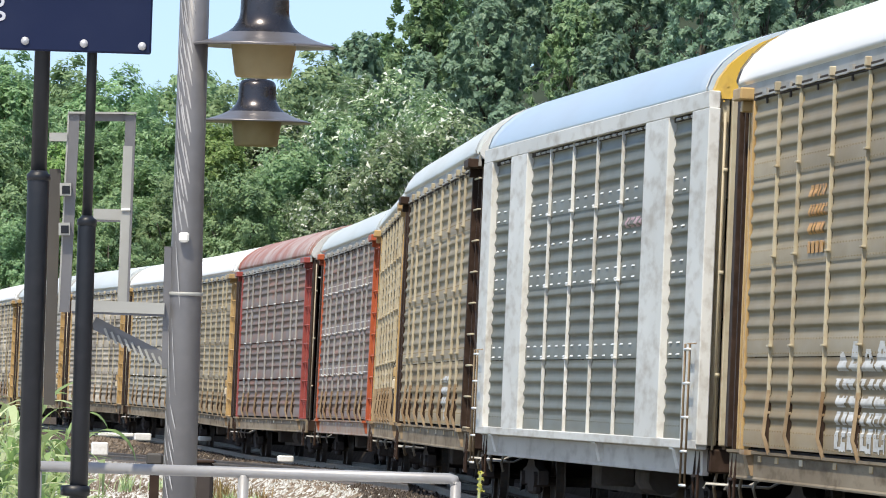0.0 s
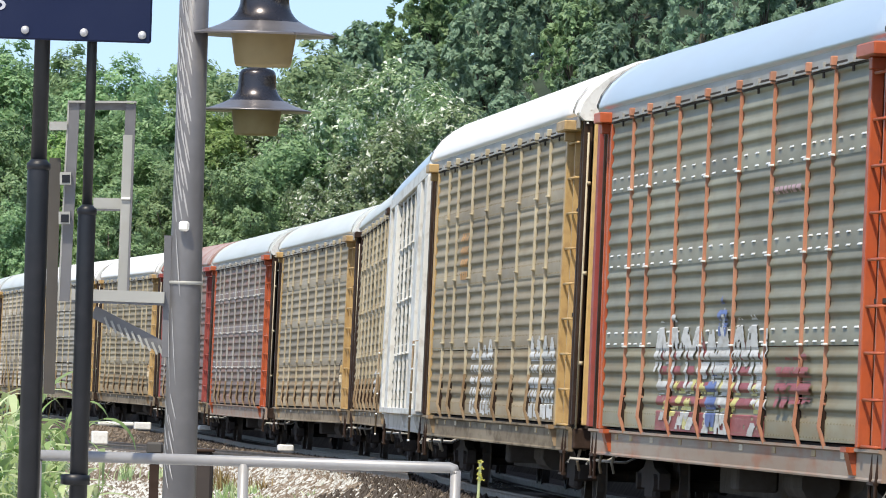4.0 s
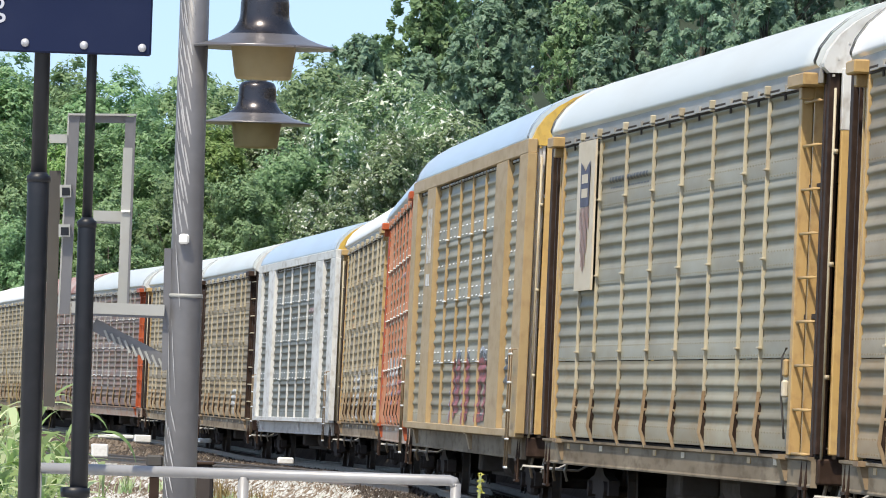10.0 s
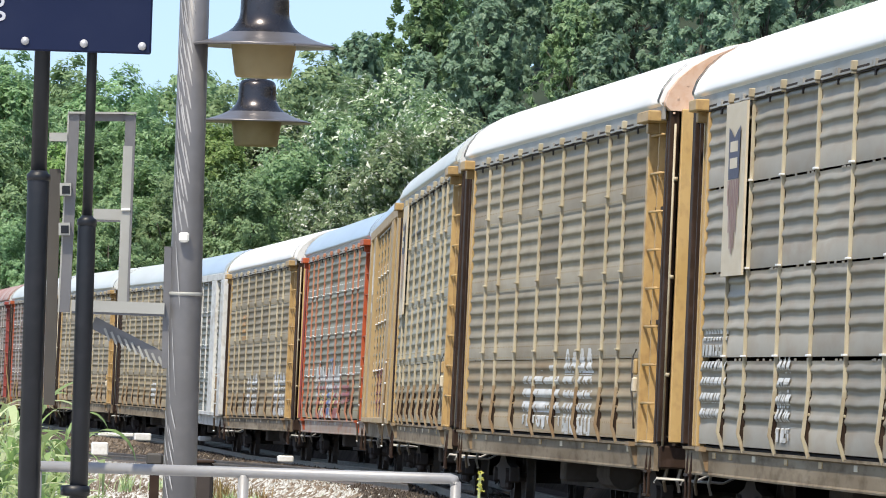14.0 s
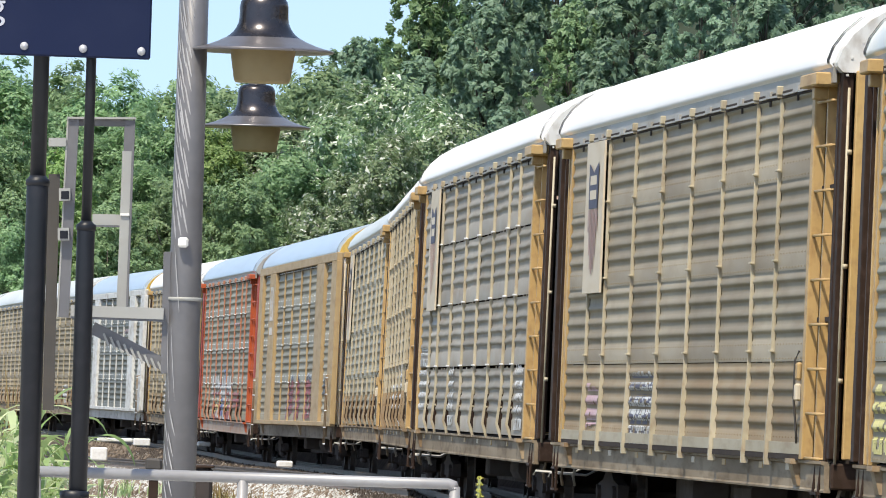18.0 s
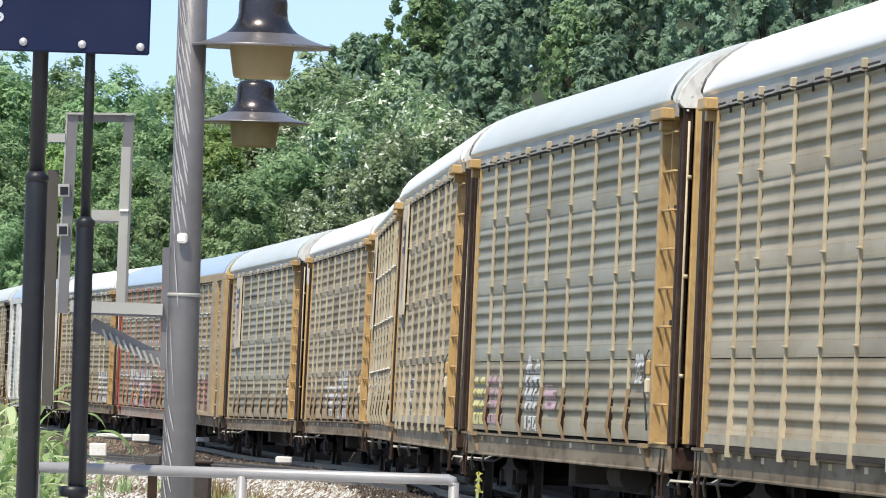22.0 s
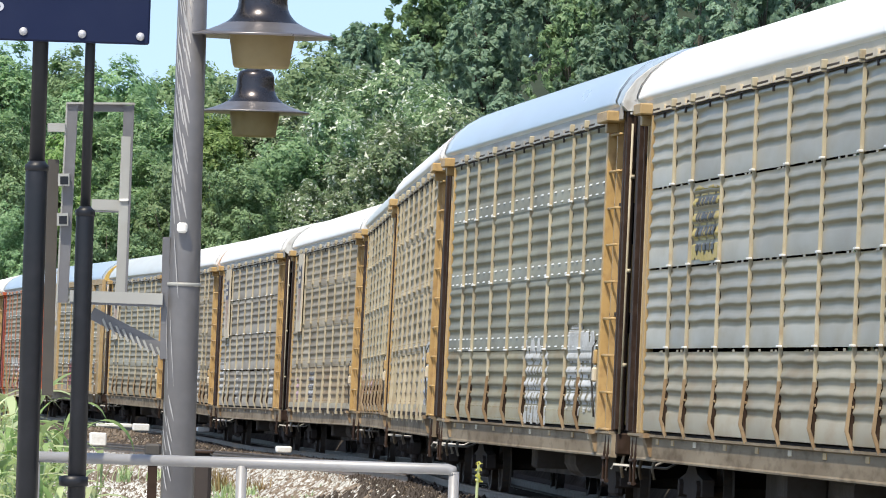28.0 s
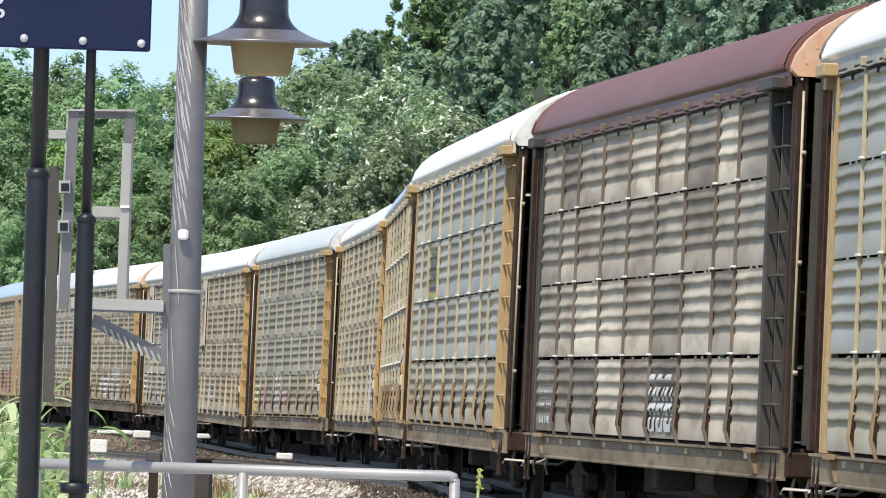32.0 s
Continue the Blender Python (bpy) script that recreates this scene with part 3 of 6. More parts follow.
def gable_mesh():
    def make():
        half = [(1.44, 5.16)] + [(y - 0.045, z - 0.03) for y, z in ROOF_HALF]
        prof = half + [(-y, z) for y, z in half[::-1]]
        sh = Shape().sweep(prof, -0.12, 0.12)
        for y, z in half[1:]:
            for sgn in (1, -1):
                sh.box(-0.128, 0.128, sgn * y * 0.93 - 0.012, sgn * y * 0.93 + 0.012, z - 0.10, z - 0.076)
        return sh.mesh("gable")
    return keep("gable", make)


def end_door_mesh():
    def make():
        sh = Shape()
        # a folding leaf with three upright ribs and a row of rivets
        sh.box(-0.03, 0.03, 0.02, 1.24, 1.14, 5.10)
        for y in (0.30, 0.66, 1.02):
            sh.box(-0.075, 0.075, y - 0.05, y + 0.05, 1.2, 4.98, 0, 0.015)
        for i in range(13):
            for y in (0.08, 1.18):
                sh.box(-0.042, 0.042, y - 0.014, y + 0.014, 1.3 + i * 0.29, 1.328 + i * 0.29)
        return sh.mesh("end_door")
    return keep("door", make)


def fascia_mesh():
    def make():
        """The strip below the roof: a dark line painted as the roof's shadow above, and below it a slotted edge with
        hooks, its slots painted as dark strips.
        """
        sh = Shape().box(-13.1, 13.1, -0.03, 0.012, 5.06, 5.27)
        sh.box(-13.1, 13.1, 0.012, 0.020, 5.238, 5.262, 1)
        sh.box(-11.7, 11.6, 0.0, 0.018, 5.018, 5.095, 1)
        ends = (-11.7, *POSTS, 11.6)
        for a, b in zip(ends[:-1], ends[1:]):
            w = b - a
            sh.box(a + 0.25, a + 0.42 * w, 0.012, 0.040, 5.040, 5.062, 2)
            sh.box(a + 0.58 * w, b - 0.25, 0.012, 0.040, 5.040, 5.062, 2)
            for e in (0.46, 0.54):
                sh.box(a + e * w - 0.10, a + e * w + 0.10, 0.012, 0.044, 5.045, 5.120, 2)
            sh.box(a + 0.5 * w - 0.05, a + 0.5 * w + 0.05, 0.0, 0.016, 4.955, 5.03, 1)
        return sh.mesh("fascia", 3)
    return keep("fascia", make)


def hook_strip():
    """Small steel hooks before a dark strip painted as a shaded slot, under the top rail."""
    sh = Shape()
    for a, b in ((-11.85, -9.5), (-7.1, 7.2), (9.4, 12.15)):
        sh.box(a, b, -0.02, 0.004, 4.985, 5.05)
        for i in range(int((b - a) / 0.72)):
            sh.box(a + 0.1 + i * 0.72, a + 0.56 + i * 0.72, 0.0, 0.03, 4.995, 5.028, 1, 0.006)
    return sh.mesh("hook_strip", 2)


def sill_mesh():
    def make():
        sh = Shape().sweep([(-0.12, 0.745), (-0.046, 0.745), (-0.042, 0.765), (-0.05, 0.785), (-0.045, 1.03), (-0.008, 1.045), (-0.008, 1.075), (-0.12, 1.075)], -13.2, 13.2)
        return sh.mesh("side_sill")
    return keep("sill", make)


def bracket_mesh():
    def make():
        f = [(0, 1, 2, 3), (7, 6, 5, 4), (1, 5, 6, 2), (0, 4, 5, 1), (3, 2, 6, 7), (0, 3, 7, 4)]
        v = [(x, y, z) for x in (-0.16, 0.16) for y, z in ((-0.05, 1.06), (0.09, 1.06), (0.02, 0.80), (-0.05, 0.80))]
        return Shape().add(v, f).box(-0.22, 0.22, -0.05, 0.11, 1.03, 1.085).mesh("jacking_bracket")
    return keep("bracket", make)


def step_mesh():
    def make():
        sh = Shape()
        for x in (-0.2, 0.2):
            sh.tube([(x, 0, 1.05), (x, 0.03, 0.7), (x, 0.03, 0.42)], 0.02, 6)
        for z in (0.43, 0.72):
            sh.box(-0.22, 0.22, 0.0, 0.06, z, z + 0.03)
        return sh.mesh("step")
    return keep("step", make)


def coupler_mesh():
    def make():
        sh = Shape().box(-0.75, 0.15, -0.11, 0.11, 0.74, 0.98, 0, 0.02).box(0.10, 0.55, -0.18, 0.20, 0.68, 1.02, 0, 0.05)
        sh.tube([(-0.5, 0.35, 0.95), (-0.1, 0.42, 0.55), (0.35, 0.40, 0.42), (0.62, 0.38, 0.6)], 0.03, 6)
        sh.box(-0.55, -0.35, 0.5, 1.35, 0.80, 0.86).tube([(-0.4, 1.30, 0.84), (-0.35, 1.42, 0.82), (-0.35, 1.45, 0.55)], 0.02, 6)
        return sh.mesh("coupler")
    return keep("coupler", make)


def truck_mesh():
    def make():
        sh = Shape()
        f = [(0, 1, 2, 3, 4, 5, 6, 7), (15, 14, 13, 12, 11, 10, 9, 8)] + [(i, 8 + i, 8 + (i + 1) % 8, (i + 1) % 8) for i in range(8)]
        for y in (-1.0, 1.0):
            out = [(-1.15, 0.36), (-1.15, 0.56), (-0.6, 0.62), (-0.3, 0.74), (0.3, 0.74), (0.6, 0.62), (1.15, 0.56), (1.15, 0.36)]
            sh.add([(x, y + e, z) for e in (-0.07, 0.07) for x, z in out], f)
            sh.box(-0.45, 0.45, y - 0.07, y + 0.07, 0.22, 0.40, 0, 0.04)
            for x in (-0.88, 0.88):
                sh.tube([(x, y - 0.09, 0.44), (x, y + 0.12, 0.44)], 0.11, 10)
            for x in (-0.17, 0, 0.17):
                sh.tube([(x, y, 0.40), (x, y, 0.64)], 0.06, 8)
        sh.box(-0.2, 0.2, -1.0, 1.0, 0.44, 0.68, 0, 0.03)
        return sh.mesh("truck_frame")
    return keep("truck", make)


def wheelset_mesh():
    def make():
        turn = Matrix.Rotation(radians(-90), 4, "X")
        sh = Shape().tube([(0, -0.95, 0), (0, 0.95, 0)], 0.075, 10)
        for s in (-1, 1):
            prof = [(0.0, s * 0.72), (0.12, s * 0.72), (0.16, s * 0.75), (0.33, s * 0.755), (0.36, s * 0.70), (0.445, s * 0.70), (0.42, s * 0.725), (0.415, s * 0.83), (0.36, s * 0.83), (0.33, s * 0.79), (0.12, s * 0.79), (0.0, s * 0.80)]
            sh.lathe(prof if s < 0 else prof[::-1], 24, 0, turn)
        return sh.mesh("wheelset")
    return keep("wheelset", make)


def under_mesh():
    def make():
        # the deep middle beam is added to block the view of lit ground
        sh = Shape().box(-13.2, 13.2, -0.34, 0.34, 0.70, 1.06).box(-8.2, 8.2, -0.36, 0.36, 0.36, 0.72)
        for i in range(15):
            x = -12.6 + i * 1.8
            sh.box(x - 0.05, x + 0.05, -1.38, 1.38, 0.86, 1.05)
        sh.tube([(-3.4, 0.7, 0.62), (-1.8, 0.7, 0.62)], 0.22, 12).box(1.6, 2.2, 0.5, 1.0, 0.45, 0.85, 0, 0.03)
        return sh.mesh("underframe")
    return keep("under", make)


def deck_mesh(z):
    return keep(("deck", z), lambda: Shape().box(-13.2, 13.2, -1.42, 1.42, z, z + 0.05).mesh("deck"))


def glyphs(style, width, high, rng):
    """Strokes and fields of sprayed lettering in a unit square, u from the front end back, v up: (kind, points, breadth)."""
    out = []
    if style == "block":
        out.append(("field", [(0.0, 0.04), (0.03, 0.93), (0.2, 1.0), (0.45, 0.95), (0.8, 0.99), (1.0, 0.93), (0.97, 0.02), (0.5, 0.0)], 0))
        for i in range(3):
            u = 0.2 + 0.28 * i
            out.append(("cut", [(u, 0.1), (u + 0.06, 0.4), (u - 0.04, 0.6), (u + 0.03, 0.9)], 0.012))
    elif style == "tag":
        n = max(2, round(width / 0.95))
        for i in range(n):
            a, b = (i + 0.06) / n, (i + 0.95) / n
            w = b - a
            t = rng.uniform(0.62, 0.80)
            peak = rng.uniform(0.86, 1.0)
            out.append(("field", [(a, 0.02), (a + 0.03 * w, t), (a + rng.uniform(0.3, 0.6) * w, peak), (b, t - 0.06), (b - 0.04 * w, 0.0)], 0))
            u = a + w * rng.uniform(0.38, 0.62)
            out.append(("cut", [(u, rng.uniform(0.04, 0.2)), (u + 0.1 * w, 0.35)], 0.014))
            out.append(("cut", [(u - 0.05 * w, 0.5), (u + 0.08 * w, t - 0.02)], 0.016))
            out.append(("line", [(a + 0.1 * w, t), (a + 0.45 * w, peak + 0.02), (b, t - 0.03)], 0.02))
    elif style == "scrawl":
        n = max(3, round(width / 0.75))
        u = 0.0
        for i in range(n):
            w = 1.0 / n
            p = [(u, rng.uniform(0, 0.3)), (u + 0.3 * w, rng.uniform(0.7, 1.0)), (u + 0.6 * w, rng.uniform(0.2, 0.5)), (u + 0.9 * w, rng.uniform(0.4, 0.9)), (u + 1.1 * w, rng.uniform(0, 0.4))]
            out.append(("line", p, rng.uniform(0.022, 0.036)))
            u += w
    elif style == "strokes":
        n = max(4, round(width / 0.19))
        for row in range(5):
            for i in range(n):
                u, v = (i + rng.uniform(0.25, 0.75)) / n, 0.2 * row
                out.append(("line", [(u, v + rng.uniform(0.0, 0.03)), (u + rng.uniform(-0.2, 0.4) / n, v + rng.uniform(0.13, 0.19))], rng.uniform(0.006, 0.011)))
    elif style == "zigzag":
        p, n = [], max(3, round(width / 0.62))
        for i in range(n + 1):
            p.append((i / n, rng.uniform(0.75, 1.0) if i % 2 else rng.uniform(0.05, 0.45)))
        out.append(("line", p, 0.024))
        for i in range(1, n, 2):
            out.append(("line", [p[i], (p[i][0] + rng.uniform(-0.02, 0.02), 0.0)], 0.016))
    elif style == "teeth":
        n = max(3, round(width / 1.2))
        p = [(0.0, 0.0)]
        for i in range(n):
            p += [((i + 0.1) / n, rng.uniform(0.45, 0.6)), ((i + 0.45) / n, rng.uniform(0.8, 1.0)), ((i + 0.85) / n, rng.uniform(0.6, 0.75))]
        out.append(("field", p + [(1.0, 0.5), (1.0, 0.0)], 0))
    elif style == "dabs":
        for i in range(int(width * 3.2)):
            u, v = rng.random(), rng.random() * 0.75
            out.append(("line", [(u, v), (u + 0.25 / width, v + rng.uniform(0.10, 0.22))], rng.uniform(0.02, 0.04)))
    elif style == "legs":
        arches = ([(0.0, 0.08), (0.03, 0.45), (0.07, 0.88), (0.095, 1.0), (0.125, 0.84), (0.12, 0.4), (0.085, 0.08)],
                  [(0.115, 0.1), (0.15, 0.5), (0.17, 0.92), (0.21, 0.99), (0.26, 0.92), (0.245, 0.5), (0.22, 0.22), (0.17, 0.2)],
                  [(0.31, 0.05), (0.33, 0.5), (0.36, 0.9), (0.42, 1.0), (0.48, 0.9), (0.49, 0.5), (0.46, 0.12), (0.38, 0.05)],
                  [(0.63, 0.1), (0.67, 0.6), (0.69, 0.94), (0.78, 1.0), (0.87, 0.93), (0.885, 0.5), (0.86, 0.12), (0.70, 0.08)],
                  [(0.90, 0.0), (0.905, 0.3), (0.93, 0.52), (0.97, 0.45), (1.0, 0.05)])
        for p in arches:
            out.append(("field", [(u, v * 0.95) for u, v in p], 0))
        out.append(("cut", [(0.795, 0.60), (0.80, 0.20)], 0.035))
        out.append(("cut", [(0.27, 0.40), (0.285, 0.15)], 0.03))
    elif style == "column":
        out.append(("field", [(0.2, 0.0), (0.1, 0.55), (0.3, 0.78), (0.45, 1.0), (0.6, 0.78), (0.9, 0.55), (0.8, 0.0)], 0))
        out.append(("cut", [(0.55, 0.05), (0.35, 0.3), (0.6, 0.5)], 0.02))
    elif style == "lines":
        m = max(1, int(high / 0.16))
        for i in range(m):
            u = 0.0
            while u < 0.94:
                w = rng.uniform(0.12, 0.34) / width
                out.append(("field", [(u, (i + 0.1) / m), (u, (i + 0.75) / m), (min(1, u + w), (i + 0.75) / m), (min(1, u + w), (i + 0.1) / m)], 0))
                u += w + 0.09 / width
    return out


def patch_mesh(x0, x1, z0, z1, seed, style, out=0.006):
    """Sprayed paint that lies on the ribs of the screens; most rows in the grooves are left out as the ribs' shade, and
    it is worn thin in places.
    """
    rng = random.Random(seed)
    prof = []
    for z in TIERS:
        prof += [(y, z + h) for y, h in screen_profile(1.0)]
    py, pz = [p[0] for p in prof], [p[1] for p in prof]
    width, high = x1 - x0, z1 - z0
    nx = max(4, int(width / 0.045))
    xs = x1 - (np.arange(nx) + 0.5) / nx * width
    cuts = sorted(set([round(z, 4) for z in pz if z0 < z < z1] + [round(float(z), 4) for z in np.arange(z0, z1, 0.025)] + [z1]))
    marks = glyphs(style, width, high, rng)
    wear = np.array([[rng.random() for _ in range(40)] for _ in range(24)])
    squeeze = 0.12 * width          # strokes are broad along the car
    sh = Shape()
    u = (np.arange(nx) + 0.5) / nx
    step = width / nx / 2
    for za, zb in zip(cuts[:-1], cuts[1:]):
        if zb - za < 0.003:
            continue
        ya, yb = float(np.interp(za, pz, py)), float(np.interp(zb, pz, py))
        if style != "legs" and ya + yb < -0.046 and rng.random() < 0.7:
            continue          # rows below a bead are dropped to stand in for its shade
        v = ((za + zb) / 2 - z0) / high
        on = np.zeros(nx, bool)
        for kind, pts, w in marks:
            if kind == "field":
                inside = np.zeros(nx, bool)
                for (ua, va), (ub, vb) in zip(pts, pts[1:] + pts[:1]):
                    if (va > v) != (vb > v):
                        inside ^= u < ua + (v - va) / (vb - va) * (ub - ua)
                on |= inside
            else:
                near = np.full(nx, 9.0)
                for (ua, va), (ub, vb) in zip(pts[:-1], pts[1:]):
                    ax, az, bx, bz = ua * squeeze, va * high, ub * squeeze, vb * high
                    dx, dz = bx - ax, bz - az
                    t = np.clip(((u * squeeze - ax) * dx + (v * high - az) * dz) / (dx * dx + dz * dz + 1e-9), 0, 1)
                    near = np.minimum(near, np.hypot(u * squeeze - ax - t * dx, v * high - az - t * dz))
                if kind == "line":
                    on |= near < w
                else:
                    on &= near >= w
        on &= wear[int((za - z0) / 0.05) % 24][(np.arange(nx) // 3) % 40] > 0.06
        i = 0
        while i < nx:
            if on[i]:
                j = i
                while j + 1 < nx and on[j + 1]:
                    j += 1
                xa, xb = xs[i] + step, xs[j] - step
                sh.add([(xa, ya + out, za), (xb, ya + out, za), (xb, yb + out, zb), (xa, yb + out, zb)], [(0, 1, 2, 3)])
                i = j
            i += 1
    return sh.mesh("sprayed_paint")


def shield_meshes():
    """Flat shapes of the emblem on the narrow plate: a dark upper part, pale bars and striped lower part."""
    def make():
        y = 0.10
        top = Shape().add([(-0.5, y, 4.15), (0.5, y, 4.15), (0.55, y, 4.75), (0.30, y, 4.70), (0, y, 4.62), (-0.30, y, 4.70), (-0.55, y, 4.75)], [(0, 1, 2, 3, 4, 5, 6)])
        bars = Shape()
        for z in (4.27, 4.46):
            bars.add([(-0.36, y + 0.004, z), (0.36, y + 0.004, z), (0.36, y + 0.004, z + 0.12), (-0.36, y + 0.004, z + 0.12)], [(0, 1, 2, 3)])
        low = Shape()
        for i in range(7):
            x = -0.48 + i * 0.16
            e = 0.55 * (abs(i - 3) / 3) ** 2
            low.add([(x - 0.05, y, 3.30 + e), (x + 0.05, y, 3.30 + e), (x + 0.05, y, 4.14), (x - 0.05, y, 4.14)], [(0, 1, 2, 3)])
        return top.mesh("emblem_top"), bars.mesh("emblem_band"), low.mesh("emblem_shield")
    return keep("shield", make)


def build_side(car, spec, turn):
    """Screens, posts and ladder of one long side."""
    scr, frm, lad = MAT[spec["screen"]], MAT[spec["frame"]], MAT[spec["ladder"]]
    style = spec["style"]
    at = turn @ Matrix.Translation((0, FACE, 0))
    if spec.get("flush"):
        wide = [(-12.65, 1.6), (-8.3, 2.4), (8.3, 2.2), (12.8, 1.3)]
        thin = (-4.2, -1.3, 1.6, 4.5)
        bays = [(-11.85, -9.5), (-7.1, -4.2), (-4.2, -1.3), (-1.3, 1.6), (1.6, 4.5), (4.5, 7.2), (9.4, 12.15)]
        for x, w in wide:
            part("wide_post", keep(("wide", w), lambda: Shape().box(-w / 2, w / 2, -0.06, 0.075, 1.10, 5.05, 0, 0.01).mesh("wide_post")), frm, car, at @ Matrix.Translation((x, 0, 0)))
        for x in thin:
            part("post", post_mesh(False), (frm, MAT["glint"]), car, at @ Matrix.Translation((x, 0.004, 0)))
        for x in (-12.9, 12.7):
            lad_rails = part("grab_ladder", keep("grabladder", lambda: Shape().tube([(-0.22, 0, 2.30), (-0.22, 0.13, 2.28), (-0.22, 0.13, 0.60)], 0.015, 6).tube([(0.22, 0, 2.30), (0.22, 0.13, 2.28), (0.22, 0.13, 0.60)], 0.015, 6).mesh("grab_ladder", 1, True)), MAT["foot_rust"], car, at @ Matrix.Translation((x, 0.02, 0)))
            for i in range(5):
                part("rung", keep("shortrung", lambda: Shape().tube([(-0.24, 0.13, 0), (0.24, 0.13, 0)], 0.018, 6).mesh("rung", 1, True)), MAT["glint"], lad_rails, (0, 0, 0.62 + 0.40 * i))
        part("top_rail", keep("toprail", lambda: Shape().box(-13.4, 13.4, -0.06, 0.075, 5.05, 5.25, 0, 0.01).mesh("top_rail")), frm, car, at)
        part("hook_strip", keep("hookstrip", lambda: hook_strip()), (MAT["dark_steel"], MAT["galvanised"]), car, at)
        part("bottom_rail", keep("botrail", lambda: Shape().box(-13.4, 13.4, -0.06, 0.078, 1.05, 1.16, 0, 0.01).mesh("bottom_rail")), frm, car, at)
    else:
        xs = (-11.72, *POSTS, 11.62)
        bays = list(zip(xs[:-1], xs[1:]))
        for x in POSTS:
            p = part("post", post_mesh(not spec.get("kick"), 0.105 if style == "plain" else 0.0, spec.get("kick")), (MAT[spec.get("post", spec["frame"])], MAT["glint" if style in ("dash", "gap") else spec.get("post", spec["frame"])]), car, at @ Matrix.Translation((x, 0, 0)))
            part("post_cap", cap_mesh(), MAT[spec.get("cap", spec.get("post", spec["frame"]))], p)
            if not spec.get("kick"):
                part("post_foot", foot_mesh(), (MAT[spec.get("foot", "foot_rust")], MAT["brown_paint"]), p)
        part("fascia", fascia_mesh(), (MAT[spec.get("fascia", "galvanised")], MAT["dark_steel"], MAT[spec.get("fascia", "galvanised")]), car, at)
        # ladder bay at the one end, plain corner posts at the other
        part("corner_post", ladder_stile_mesh(0.21), lad, car, at @ Matrix.Translation((-11.84, 0, 0)))
        # the near-black brown of recessed corner pieces also paints in their shade
        part("end_post", ladder_stile_mesh(0.16), MAT[spec.get("corner", "brown_paint")], car, at @ Matrix.Translation((-13.06, -0.08, 0)))
        part("back_plate", back_plate_mesh(), lad, car, at @ Matrix.Translation((-12.48, 0, 0)))
        part("head_block", head_block_mesh(1.25), lad, car, at @ Matrix.Translation((-12.35, 0, 0)))
        part("head_block", head_block_mesh(0.75), lad, car, at @ Matrix.Translation((12.02, 0, 0)))
        for i in range(9):
            part("rung", rung_mesh(), MAT["tan_paint" if spec["ladder"] == "brown_paint" else spec["ladder"]], car, at @ Matrix.Translation((-12.46, -0.075, 1.10 + 0.473 * i)))
        part("corner_post", ladder_stile_mesh(0.115), lad, car, at @ Matrix.Translation((11.69, -0.01, 0)))
        part("corner_post", ladder_stile_mesh(0.06), lad, car, at @ Matrix.Translation((11.92, -0.022, 0)))
        part("back_plate", back_plate_mesh(), MAT["brown_paint"], car, at @ Matrix.Translation((12.75, 0.01, 0)))
        if spec["ladder"] == "yellow_paint" and not spec.get("bare"):
            box = part("brake_box", keep("brakebox", lambda: Shape().box(-0.09, 0.09, 0.0, 0.062, 1.92, 2.12, 0, 0.025).mesh("brake_box")), MAT["yellow_paint"], car, at @ Matrix.Translation((-11.52, 0, 0)))
            part("tag_plate", keep("tagplate", lambda: Shape().box(-0.08, 0.08, 0.0, 0.070, 1.70, 1.89, 0, 0.02).mesh("tag_plate")), MAT["plate_beige"], box)
            part("hose", keep("brakehose", lambda: Shape().tube([(0.10, 0.02, 2.24), (0.13, 0.06, 2.14), (0.12, 0.06, 1.72), (0.10, 0.03, 1.42), (0.06, 0.02, 1.25)], 0.014, 6).mesh("hose", 1, True)), MAT["black_paint"], box)
        if spec.get("kick"):
            # the dark strip below the plate paints in the shaded slot over the sill
            part("kick_plate", keep("kick", lambda: Shape().box(-11.7, 11.6, -0.02, 0.018, 1.135, 1.26).box(-11.7, 11.6, -0.02, 0.021, 1.072, 1.13, 1).mesh("kick_plate", 2)), (MAT["tan_paint"], MAT["dark_steel"]), car, at)
        part("corner_post", ladder_stile_mesh(0.12), MAT[spec.get("corner", "brown_paint")], car, at @ Matrix.Translation((12.06, -0.06, 0)))
        part("corner_post", ladder_stile_mesh(0.07), lad, car, at @ Matrix.Translation((12.22, -0.03, 0)))
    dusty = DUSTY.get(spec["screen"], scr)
    for i, (a, b) in enumerate(bays):
        for k, z in enumerate(TIERS):
            st = "plain" if (style == "dash" and k == 0) else "dash_three" if (spec.get("flush") and k == 2) else style
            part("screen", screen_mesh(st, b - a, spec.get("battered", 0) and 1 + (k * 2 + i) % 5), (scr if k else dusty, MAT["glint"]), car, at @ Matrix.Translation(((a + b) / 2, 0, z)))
    for x, y in ((-13.2, -0.07), (13.24, -0.004)):
        part("corner_box", keep(("cornerbox", y), lambda: Shape().box(-0.12, 0.16, -0.185, y, 1.10, 5.20, 0, 0.01).mesh("corner_box")), MAT[spec.get("corner", spec["frame"] if spec.get("flush") else "brown_paint")], car, at @ Matrix.Translation((x, 0, 0)))
    if spec.get("strip"):
        part("end_leaf", keep("endleaf", lambda: Shape().box(-0.06, 0.06, -0.54, -0.195, 1.10, 5.18, 0, 0.012).box(-0.075, -0.06, -0.50, -0.49, 1.2, 5.1).mesh("end_leaf")), MAT[spec["strip"]], car, at @ Matrix.Translation((-13.42, 0, 0)))
